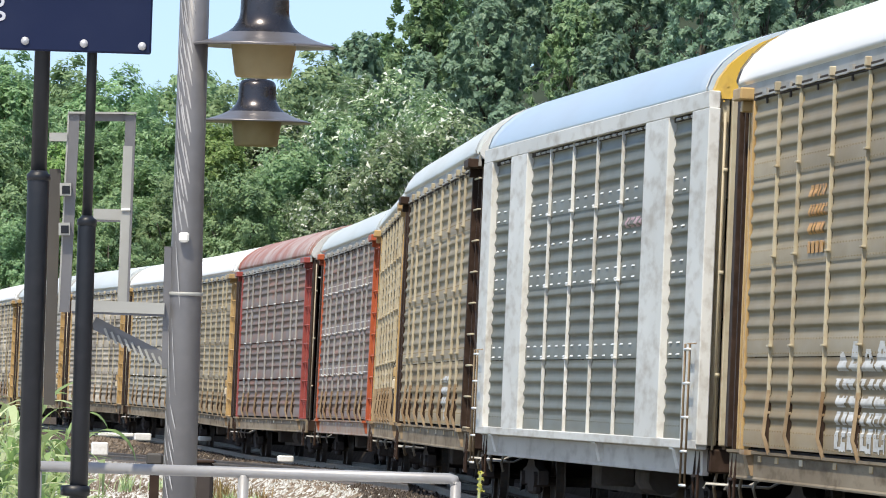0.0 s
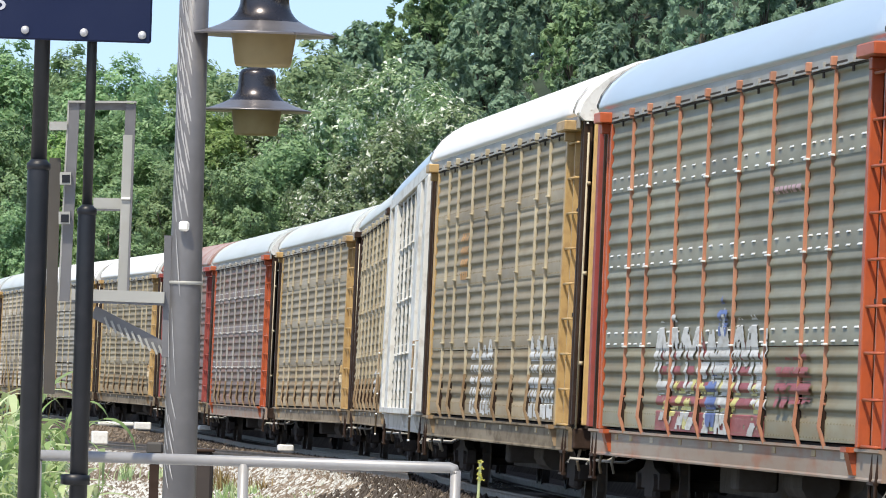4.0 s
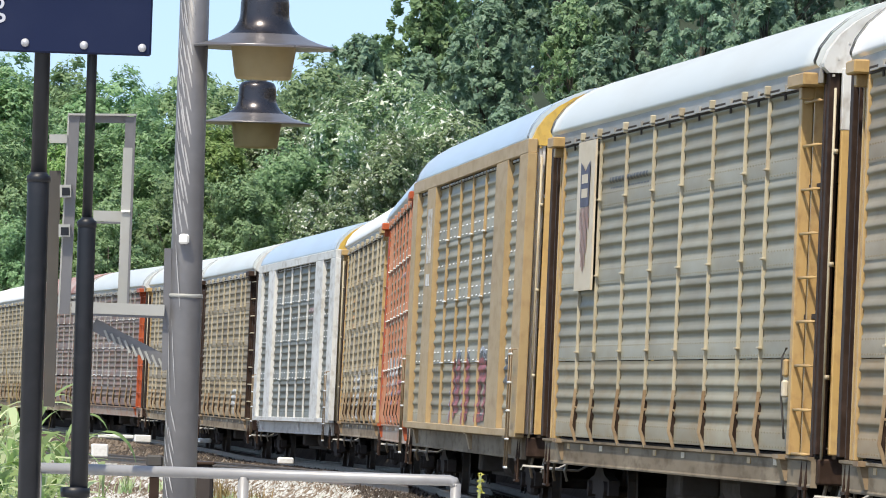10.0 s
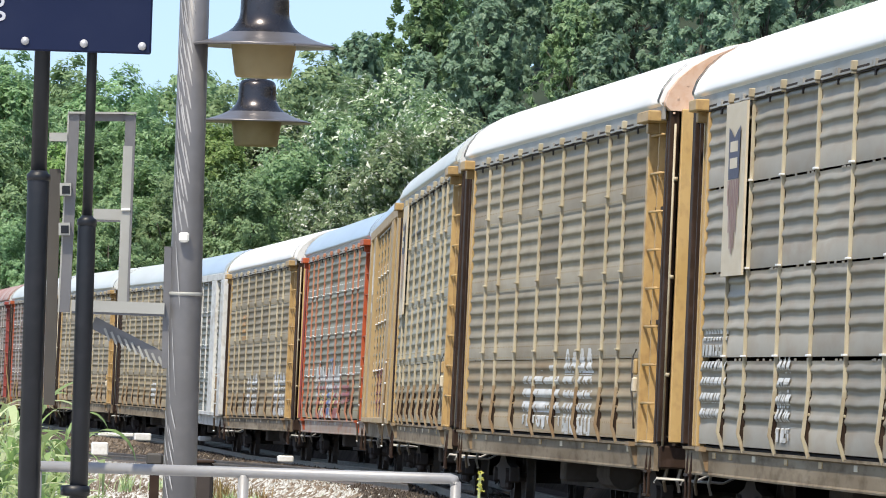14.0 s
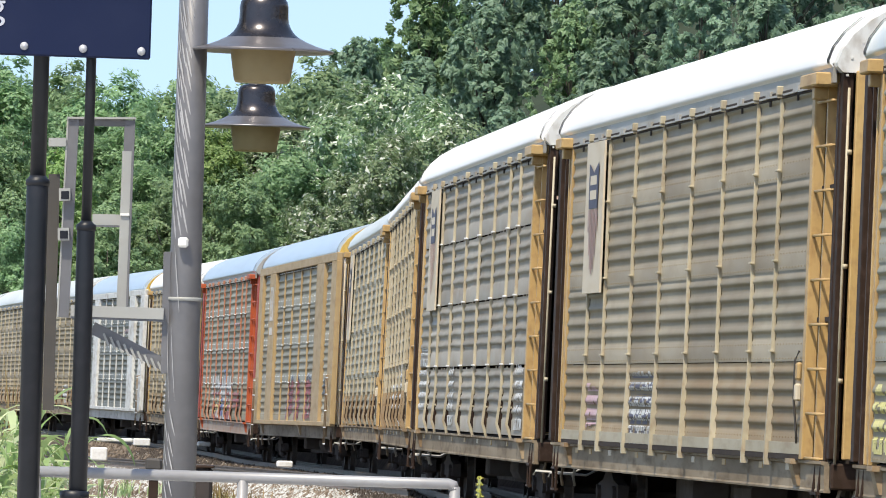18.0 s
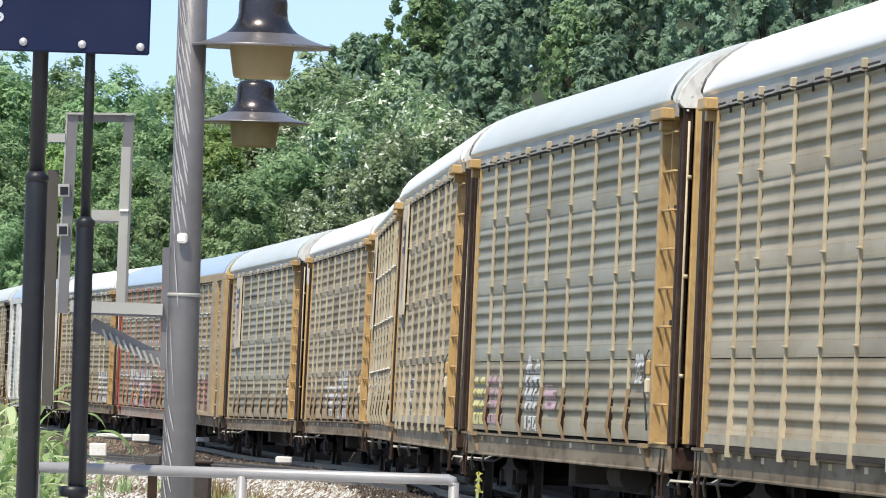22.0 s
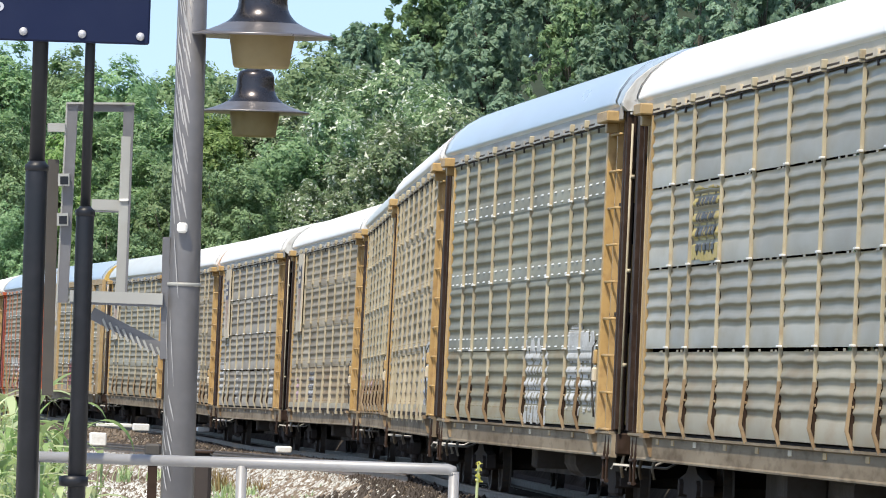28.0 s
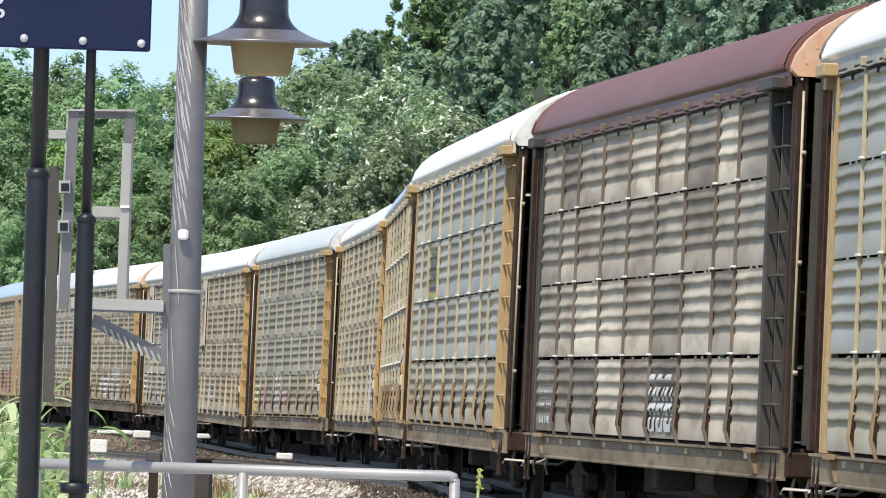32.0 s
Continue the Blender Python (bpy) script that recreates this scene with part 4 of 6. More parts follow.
    if spec.get("strip_top"):
        part("leaf_head", keep("leafhead", lambda: Shape().box(-0.066, 0.066, -0.546, -0.189, 4.55, 5.21, 0, 0.01).mesh("leaf_head")), MAT[spec["strip_top"]], car, at @ Matrix.Translation((-13.42, 0, 0)))
    part("door_rod", keep("rod", lambda: Shape().tube([(0, 0, 1.05), (0, 0, 5.0)], 0.016, 6).box(-0.03, 0.03, -0.05, 0.0, 1.9, 1.95).box(-0.03, 0.03, -0.05, 0.0, 3.1, 3.15).box(-0.03, 0.03, -0.05, 0.0, 4.3, 4.35).mesh("door_rod", 1, True)), MAT[spec.get("rod", "tan_paint")], car, at @ Matrix.Translation((-13.39, -0.125, 0)))
    part("side_sill", sill_mesh(), MAT[spec["sill"]], car, at)
    if not spec.get("flush"):
        for i, x in enumerate((-10.4, -8.2, -5.0, -2.2, 0.6, 3.5, 6.4, 8.6, 10.2)):
            part("reflector", keep("reflector", lambda: Shape().box(-0.14, 0.14, -0.06, -0.036, 0.955, 1.025, 0, 0.004).mesh("reflector")), MAT["yellow_paint" if i % 3 else "plate_beige"], car, at @ Matrix.Translation((x, 0, 0)))
    for x in (-11.0, -2.6, 11.0) if spec.get("flush") else (-11.2, 11.0):
        part("jacking_bracket", bracket_mesh(), MAT["white_paint"] if spec["frame"] == "white_paint" else MAT["orange_paint"] if spec["frame"] == "orange_paint" else MAT["foot_rust"], car, at @ Matrix.Translation((x, -0.04, 0)))
    part("step", step_mesh(), MAT["brown_paint"], car, at @ Matrix.Translation((-12.7, -0.06, 0)))
    part("step", step_mesh(), MAT["brown_paint"], car, at @ Matrix.Translation((12.7, -0.06, 0)))


def rail_car(spec):
    car = thing("rail_car", (0, 0, 0), spec["label"], "rail car", "cars of the freight train")
    part("roof", roof_mesh(), MAT[spec["roof"]], car)
    for x in (-13.0, 13.0):
        part("roof_band", roof_band_mesh(), MAT[spec.get("band", "black_paint")], car, (x, 0, 0))
        part("gable", gable_mesh(), MAT[spec.get("gable", "white_paint")], car, (math.copysign(13.24, x), 0, 0))
        for s in (1, -1):
            part("end_door", end_door_mesh(), MAT[spec["end"]], car, Matrix.Translation((math.copysign(13.3, x), 0, 0)) @ (Matrix.Rotation(math.pi, 4, "Z") if s < 0 else Matrix()))
    build_side(car, spec, Matrix())
    build_side(car, spec, Matrix.Rotation(math.pi, 4, "Z"))
    part("underframe", under_mesh(), MAT["under_grime"], car)
    # the two upper decks are added inside to block light through the seams
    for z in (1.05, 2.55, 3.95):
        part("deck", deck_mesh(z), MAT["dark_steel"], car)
    for x, r in ((13.4, 0), (-13.4, math.pi)):
        part("coupler", coupler_mesh(), MAT["dark_steel"], car, Matrix.Translation((x, 0, 0)) @ Matrix.Rotation(r, 4, "Z"))
    for x in (-13.25, 13.25):
        for k, y in enumerate((1.22, 1.05, -1.22)):
            part("air_hose", keep(("hose", k), lambda: Shape().tube([(0, 0, 0.98), (0.02, 0.06, 0.80), (0.06 * k, 0.10, 0.62), (0.14, 0.06, 0.50)], 0.022, 6).box(-0.10, 0.08, -0.05, 0.05, 0.86, 1.0, 0, 0.02).mesh("air_hose")), MAT[("sill_paint", "galvanised", "brown_paint")[k]], car, (x, y, 0))
        part("cut_lever", keep("lever", lambda: Shape().tube([(0, 1.47, 0.60), (0, 1.44, 0.66), (0, 0.95, 0.64), (0, 0.80, 0.72)], 0.017, 6).mesh("cut_lever", 1, True)), MAT["galvanised"], car, (x + math.copysign(0.22, x), 0, 0))
        part("buffer_plate", keep("buffer", lambda: Shape().box(-0.12, 0.12, -1.40, 1.40, 0.78, 1.06, 0, 0.02).mesh("buffer_plate")), MAT["brown_paint"], car, (x, 0, 0))
    for x in (-9.8, 9.8):
        t = part("truck", truck_mesh(), MAT["dark_steel"], car, (x, 0, 0))
        for a in (-0.88, 0.88):
            WHEELS.setdefault(a, []).append(part("wheelset", wheelset_mesh(), MAT["wheel_steel"], t, (a, 0, 0.42)))
    for i, (x0, x1, z0, z1, paint, st) in enumerate(spec.get("sprayed", ())):
        part("sprayed_paint", patch_mesh(x0, x1, z0, z1, int(abs(x0 * 7)) + i, st, 0.008 + 0.004 * i + (0.006 if spec.get("battered") else 0.0)), MAT[paint], car, (0, FACE, 0), spec.get("sprayed_label", "") if i == 0 else "")["kind"] = "stuff"
    if spec.get("badge"):
        ring = Shape().box(0.35, 0.50, 0.078, 0.084, 3.80, 4.70).box(-0.02, 0.10, 0.078, 0.084, 3.80, 4.70).box(0.10, 0.35, 0.078, 0.084, 4.58, 4.70).box(0.10, 0.35, 0.078, 0.084, 3.80, 3.92)
        part("emblem", ring.mesh("emblem"), MAT["paint_white"], car, (8.35, FACE, 0), "plain white emblem")
        part("emblem", Shape().box(-0.32, -0.20, 0.078, 0.084, 3.80, 4.70).box(-0.55, -0.45, 0.078, 0.084, 3.80, 4.70).mesh("emblem"), MAT["paint_white"], car, (8.35, FACE, 0))
        for i in range(5):
            part("stencil_bar", keep("bar", lambda: Shape().box(-0.07, 0.07, 0.078, 0.083, 3.42, 3.62).mesh("stencil_bar")), MAT["paint_white"], car, (8.75 - 0.2 * i, FACE, 0))
    if spec.get("plate"):
        x = 8.20
        part("emblem_plate", keep("plate", lambda: Shape().box(-0.98, 0.98, 0.06, 0.088, 3.05, 5.02).mesh("emblem_plate")), MAT[spec["plate"]], car, (x, FACE, 0))
        for me, m in zip(shield_meshes(), ("emblem_navy", "plate_beige", "emblem_red")):
            part(me.name, me, MAT[m], car, (x, FACE, 0))
    return car


WHEELS = {}
TAN = dict(screen="tan_screen", frame="tan_paint", post="tan_paint", ladder="yellow_paint", end="brown_paint", roof="white_roof", sill="sill_paint", style="plain")
SPECS = {
    9: dict(TAN, screen="brown_screen", label="tan freight car with weathered corrugated steel sides"),
    8: dict(TAN, screen="pale_screen", label="pale weathered freight car with whitish corrugated sides", roof="grey_roof"),
    7: dict(TAN, screen="brown_screen", roof="grey_roof", label="grey-brown freight car with a yellow corner ladder"),
    6: dict(TAN, battered=1, screen="pale_screen", style="gap", label="whitish weathered freight car with brown grime and white roof"),
    5: dict(TAN, label="tan freight car with yellow ladder and white roof", screen="olive_screen"),
    4: dict(TAN, battered=1, screen="rosy_screen", frame="red_paint", post="galvanised", ladder="red_paint", end="red_paint", roof="rust_roof", style="gap", band="white_paint",
            label="brown-grey freight car with rust-red roof and red ends"),
    3: dict(TAN, screen="rosy_screen", frame="orange_paint", post="galvanised", ladder="orange_paint", end="brown_paint", roof="grey_roof", sill="orange_sill", style="dash",
            label="rust-streaked freight car with orange sill and grey roof"),
    2: dict(TAN, label="tan weathered freight car with yellow corner posts", roof="grey_roof"),
    1: dict(TAN, screen="olive_screen", ladder="brown_paint", end="brown_paint", label="tan freight car with a dark brown corner ladder", roof="grey_roof",
            sprayed=((-6.9, -4.2, 1.2, 2.05, "paint_white", "scrawl"),), sprayed_label="small white sprayed tag"),
    0: dict(TAN, gable="bright_yellow_paint", corner="tan_paint", strip="tan_paint", flush=True, screen="slate_screen", frame="white_paint", ladder="white_paint", end="white_paint", roof="blue_roof", sill="grey_sill", style="dash", band="white_paint",
            label="white-framed freight car with dark grey screens", sprayed=((-6.6, -4.6, 3.72, 3.92, "paint_pink", "block"),), sprayed_label="small red stencil"),
    -1: dict(TAN, bare=1, screen="olive_screen", roof="white_roof", strip="amber_paint", gable="white_paint", label="tan freight car with orange stencil and white sprayed tags",
             sprayed=((-0.7, 3.4, 1.15, 2.28, "paint_white", "tag"), (-11.2, -7.0, 1.15, 2.36, "paint_white", "tag"), (4.7, 6.2, 3.2, 4.0, "stencil_orange", "lines")), sprayed_label="white sprayed lettering on the ribs"),
    -2: dict(TAN, foot="salmon_paint", screen="grey_screen", frame="orange_paint", post="salmon_paint", ladder="orange_paint", end="red_paint", corner="red_paint", strip="orange_paint", strip_top="white_paint", gable="galvanised", roof="blue_roof", sill="orange_sill", style="dash",
             label="orange-framed freight car with grey screens and sprayed figures",
             sprayed=((-4.4, 5.8, 1.12, 2.30, "paint_red", "teeth"), (-4.2, 5.2, 1.15, 1.85, "paint_yellow", "dabs"), (-4.5, 5.8, 1.12, 1.80, "paint_white", "dabs"), (-4.5, 6.0, 1.60, 2.52, "paint_white", "zigzag"), (-1.7, 0.3, 1.12, 2.62, "paint_white", "column"), (-1.1, 0.0, 2.25, 2.72, "paint_blue", "column"), (-0.2, 0.7, 1.2, 1.8, "paint_blue", "scrawl"), (-7.1, -4.8, 3.72, 3.92, "paint_pink", "lines"), (-8.2, -5.4, 1.4, 2.05, "paint_red", "scrawl")), sprayed_label="white, red and blue sprayed lettering"),
    -3: dict(TAN, badge=True, gable="bright_yellow_paint", corner="white_paint", strip="amber_paint", flush=True, screen="green_screen", frame="ochre_paint", ladder="ochre_paint", end="bright_yellow_paint", roof="blue_roof", style="dash",
             label="ochre-framed freight car with grey-green screens and red sprayed figures",
             sprayed=((-7.0, 2.7, 1.12, 2.44, "paint_pale_blue", "legs"), (-7.0, 2.6, 1.12, 2.38, "paint_dark", "legs"), (-7.0, 2.45, 1.12, 2.27, "paint_red", "legs"), (-11.2, -9.9, 1.74, 2.22, "paint_dark", "scrawl")), sprayed_label="tall red sprayed figures with dark edges"),
    -4: dict(TAN, strip="amber_paint", strip_top="white_paint", gable="white_paint", screen="green_screen", plate="plate_beige", roof="grey_roof", label="weathered freight car with a beige emblem plate",
             sprayed=((2.0, 6.2, 4.32, 4.56, "paint_dark", "lines"),), sprayed_label="dark stencilled marks"),
    -5: dict(TAN, gable="peach_paint", strip="amber_paint", end="yellow_paint", roof="white_roof", label="tan freight car with a yellow ladder and white tags",
             sprayed=((-6.2, -2.5, 1.12, 2.27, "paint_white", "tag"), (-2.2, 2.9, 1.15, 2.05, "paint_white", "scrawl")), sprayed_label="faded white sprayed lettering"),
    -6: dict(TAN, battered=1, bare=1, foot="tan_paint", screen="pale_screen", post="tan_paint", style="gap", plate="plate_beige", roof="white_roof", label="grey weathered freight car with dark seams and emblem plate",
             sprayed=((9.0, 11.4, 1.4, 2.5, "paint_white", "lines"), (3.0, 4.2, 1.2, 2.14, "paint_white", "strokes"), (-11.3, -9.9, 1.2, 2.14, "paint_white", "strokes")), sprayed_label="white sprayed scribble"),
    -7: dict(TAN, kick=True, strip="amber_paint", plate="plate_beige", roof="white_roof", label="tan freight car with emblem plate and small blue tag",
             sprayed=((1.75, 4.1, 1.1, 2.02, "emblem_navy", "block"), (1.7, 4.2, 1.12, 2.05, "paint_white", "strokes"), (7.6, 8.9, 1.3, 1.88, "paint_pink", "scrawl")), sprayed_label="small white and blue sprayed tag"),
    -8: dict(TAN, screen="green_screen", strip="yellow_paint", roof="grey_roof", label="tan freight car with yellow, pink and white tags",
             sprayed=((9.5, 11.5, 1.2, 1.95, "paint_yellow", "tag"), (6.9, 9.5, 1.22, 2.01, "paint_pink", "tag"), (1.5, 3.8, 1.15, 2.22, "paint_white", "tag"), (-0.5, 1.0, 1.45, 1.8, "paint_pink", "scrawl"), (-10.8, -9.9, 1.82, 2.2, "paint_white", "tag")), sprayed_label="faded yellow, pink and white sprayed lettering"),
    -9: dict(TAN, kick=True, screen="light_tan_screen", strip="yellow_paint", end="yellow_paint", frame="yellow_paint", post="tan_paint", roof="white_roof", label="tan freight car with large white sprayed block",
             sprayed=((-11.5, -7.6, 1.12, 2.32, "paint_white", "block"), (-11.3, -7.8, 1.25, 2.15, "paint_pale_blue", "scrawl")), sprayed_label="large white and blue sprayed block"),
    -10: dict(TAN, gable="white_paint", screen="grey_screen", style="dash", roof="blue_roof", label="grey freight car with perforated screens and white tags",
              sprayed=((-4.8, -1.1, 1.1, 2.3, "paint_white", "tag"), (-11.4, -7.5, 1.25, 2.58, "paint_white", "scrawl"), (-11.2, -7.8, 1.9, 2.5, "paint_white", "scrawl")), sprayed_label="white sprayed lettering"),
    -11: dict(TAN, battered=1, gable="white_paint", screen="silver_screen", post="tan_paint", frame="ochre_paint", ladder="ochre_paint", end="brown_paint", style="gap", fascia="plate_beige", roof="white_roof",
              label="silvery freight car with dark seams and a yellow stencil", sprayed=((4.4, 7.1, 3.15, 4.05, "paint_ochre", "block"), (4.8, 6.7, 3.25, 3.95, "paint_dark", "lines")), sprayed_label="yellow stencil block"),
    -12: dict(TAN, battered=1, foot="dun_paint", gable="peach_paint", screen="brown_screen", frame="black_paint", post="dun_paint", cap="dun_paint", fascia="maroon_roof", ladder="black_paint", end="black_paint", roof="maroon_roof", style="gap", band="maroon_roof",
              label="grey-brown freight car with maroon roof and black ladder",
              sprayed=((9.2, 11.1, 1.2, 2.05, "paint_white", "lines"), (-3.8, -1.4, 1.2, 1.97, "paint_white", "tag")), sprayed_label="white stencil and scribble"),
    -13: dict(TAN, battered=1, screen="silver_screen", frame="tan_paint", style="gap", roof="white_roof", end="bright_yellow_paint", ladder="ochre_paint", label="silvery freight car with tan posts and dark seams"),
}
TRAIN = {c: rail_car(spec) for c, spec in SPECS.items()}

# ------------------------------------------------------------------ ground and track


def siding(s):
    """How far the second track lies to the left of the first."""
    return -float(np.interp(s, [45, 60, 75, 130, 190, 230, 300, 700], [0.0, 0.35, 1.2, 5.1, 8.6, 9.5, 9.5, 9.5]))


def ground_level(y):
    return float(np.interp(y, [60, 90, 140, 190, 240, 400], [-0.62, -0.62, -0.70, -0.90, -1.12, -1.05]))


def hill_level(x, y):
    a = float(np.interp(x, [-34, -20, -13, -3, 18, 60, 120], [5, 12, 22, 29, 40, 56, 60]))
    b = min(1, max(0, (y - 590) / 260))
    return a * b * b * (3 - 2 * b)


def build_ground():
    ys = [-3000, -400, -60, 0, 60, 90, 115, 140, 165, 190, 215, 240, 300, 400, 480, 560] + list(range(600, 1000, 25)) + [1050, 1200, 1600, 3000]
    xs = [-3000, -800, -300, -150, -100, -70, -50, -40, -30, -20, -12, -6, 0, 6, 12, 20, 30, 40, 50, 70, 100, 150, 300, 800, 3000]
    v = [(x, y, ground_level(y) + hill_level(x, y)) for y in ys for x in xs]
    n = len(xs)
    q = [(j * n + i, j * n + i + 1, (j + 1) * n + i + 1, (j + 1) * n + i) for j in range(len(ys) - 1) for i in range(n - 1)]
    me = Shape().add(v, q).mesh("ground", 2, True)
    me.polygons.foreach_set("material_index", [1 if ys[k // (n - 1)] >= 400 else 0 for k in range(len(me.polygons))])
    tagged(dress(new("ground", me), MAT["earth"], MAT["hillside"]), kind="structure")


build_ground()
straight = lambda s: 0.0
# the bank on the far side is added to keep the ground behind dark
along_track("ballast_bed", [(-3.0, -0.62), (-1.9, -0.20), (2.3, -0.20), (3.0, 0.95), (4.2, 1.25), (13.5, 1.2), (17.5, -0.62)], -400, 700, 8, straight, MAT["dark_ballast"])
along_track("siding_bed", [(-3.0, -0.66), (-1.9, -0.21), (1.9, -0.21), (3.0, -0.66)], 45, 500, 6, siding, MAT["dirty_ballast"])
RAIL_SECTION = [(-0.07, -0.155), (-0.07, -0.14), (-0.012, -0.12), (-0.012, -0.04), (-0.036, -0.03), (-0.036, 0.0), (0.036, 0.0), (0.036, -0.03), (0.012, -0.04), (0.012, -0.12), (0.07, -0.14), (0.07, -0.155)]
for side in (-0.755, 0.755):
    along_track("rail", [(a + side, z) for a, z in RAIL_SECTION], -400, 700, 4, straight, MAT["rail_steel"])
    along_track("rail", [(a + side, z + 0.005) for a, z in RAIL_SECTION], 62, 500, 4, siding, MAT["rail_steel"])


def sleepers(name, s0, s1, step, sideways, top=-0.157):
    sh = Shape()
    rng = random.Random(4)
    s = s0
    while s < s1:
        c = on_line(s, HALF_WIDTH + sideways(s))
        d = on_line(s + 0.5, HALF_WIDTH + sideways(s + 0.5)) - c
        turn = Matrix.Translation(c + Vector((0, 0, rng.uniform(-0.01, 0.01)))) @ Matrix.Rotation(math.atan2(d.y, d.x) + rng.uniform(-0.02, 0.02), 4, "Z")
        sh.box(-0.11, 0.11, -1.3, 1.3, -0.36, top, 0, 0.012, turn)
        s += step
    tagged(dress(new(name, sh.mesh(name)), MAT["sleeper_wood"]), "weathered dark timber sleepers in the ballast", "sleepers", kind="stuff")


sleepers("sleepers", 40, 300, 0.55, straight)
sleepers("siding_sleepers", 96, 300, 0.55, siding, -0.185)


def stones(name, count, s0, s1, w0, w1, mat, seed, sizes=(0.03, 0.075)):
    rng = np.random.default_rng(seed)
    sh = Shape()
    for i in range(count):
        s, w = rng.uniform(s0, s1), rng.uniform(w0, w1)
        p = on_line(s, HALF_WIDTH + w)
        off = abs(w)
        z = -0.20 if off < 2.0 else -0.20 - min(0.42, (off - 2.0) * 0.35)
        r = rng.uniform(*sizes)
        sides = rng.uniform(0.7, 1.2, 6) * r
        v = [(p.x + sides[0], p.y, p.z + z), (p.x - sides[1], p.y, p.z + z), (p.x, p.y + sides[2], p.z + z), (p.x, p.y - sides[3], p.z + z), (p.x + 0.3 * r, p.y, p.z + z + sides[4])]
        sh.add(v, [(0, 2, 4), (2, 1, 4), (1, 3, 4), (3, 0, 4)])
    tagged(dress(new(name, sh.mesh(name)), mat), "loose pale ballast stones beside the track", "ballast", kind="stuff")


def bed_stones(name, count, s0, s1, w0, w1, mat, seed, sizes):
    """Stones strewn over the siding's bed and the ground beside it."""
    rng = np.random.default_rng(seed)
    sh = Shape()
    for i in range(count):
        s, w = rng.uniform(s0, s1), rng.uniform(w0, w1)
        p = on_line(s, HALF_WIDTH + siding(s) + w)
        z = p.z - 0.215 if abs(w) < 1.9 else max(p.z - 0.215 - (abs(w) - 1.9) * 0.41, ground_level(p.y) - 0.02)
        r = rng.uniform(*sizes)
        q = rng.uniform(0.7, 1.2, 6) * r
        sh.add([(p.x + q[0], p.y, z), (p.x - q[1], p.y, z), (p.x, p.y + q[2], z), (p.x, p.y - q[3], z), (p.x + 0.3 * r, p.y, z + q[4])], [(0, 2, 4), (2, 1, 4), (1, 3, 4), (3, 0, 4)])
    tagged(dress(new(name, sh.mesh(name)), mat), "loose stones strewn over the bed of the siding", "ballast", kind="stuff")


bed_stones("pale_stones", 16000, 55, 150, -5.0, 3.4, MAT["ballast"], 13, (0.03, 0.075))
bed_stones("brown_stones", 9000, 55, 150, -5.0, 3.4, MAT["dirty_ballast"], 14, (0.03, 0.08))
stones("ballast_stones", 6000, 40, 190, -9.5, -1.2, MAT["ballast"], 3)
stones("ballast_stones", 5000, 95, 215, -11.5, -1.4, MAT["dirty_ballast"], 21, (0.06, 0.14))
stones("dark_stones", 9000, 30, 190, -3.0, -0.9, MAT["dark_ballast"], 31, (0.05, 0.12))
stones("pale_stones", 11000, 25, 90, -8.5, -2.0, MAT["ballast"], 5, (0.03, 0.075))
stones("brown_stones", 7000, 25, 110, -8.5, -1.0, MAT["dirty_ballast"], 6, (0.03, 0.09))


def block(name, x, y, z, sx, sy, sz, rot, label, category, mat):
    sh = Shape().box(-sx / 2, sx / 2, -sy / 2, sy / 2, 0, sz, 0, 0.03)
    ob = tagged(dress(new(name, sh.mesh(name)), mat), label, category)
    ob.matrix_basis = pose(x, y, z, 0, 0, rot)
    return ob


# ------------------------------------------------------------------ platform
tagged(dress(new("platform", Shape().box(-14, 5.0, -14, 35.5, -0.7, 0.2, 0, 0.04).mesh("platform")), MAT["concrete"]), kind="structure")


def sighted(x, y, d):
    """A point d metres out along the steady aim, x and y in 1/1568 of the picture's width from its upper left corner."""
    u, w = (x - 784) / FOCAL, (441 - y) / FOCAL
    return EYE + BASE.to_3x3() @ Vector((u, w, -1)) * d


def upright(x, y, d):
    """The foot's place of an upright thing that passes there, and that height."""
    p = sighted(x, y, d)
    return p.x, p.y, p.z


def h_at(y, x, d):
    return sighted(x, y, d).z


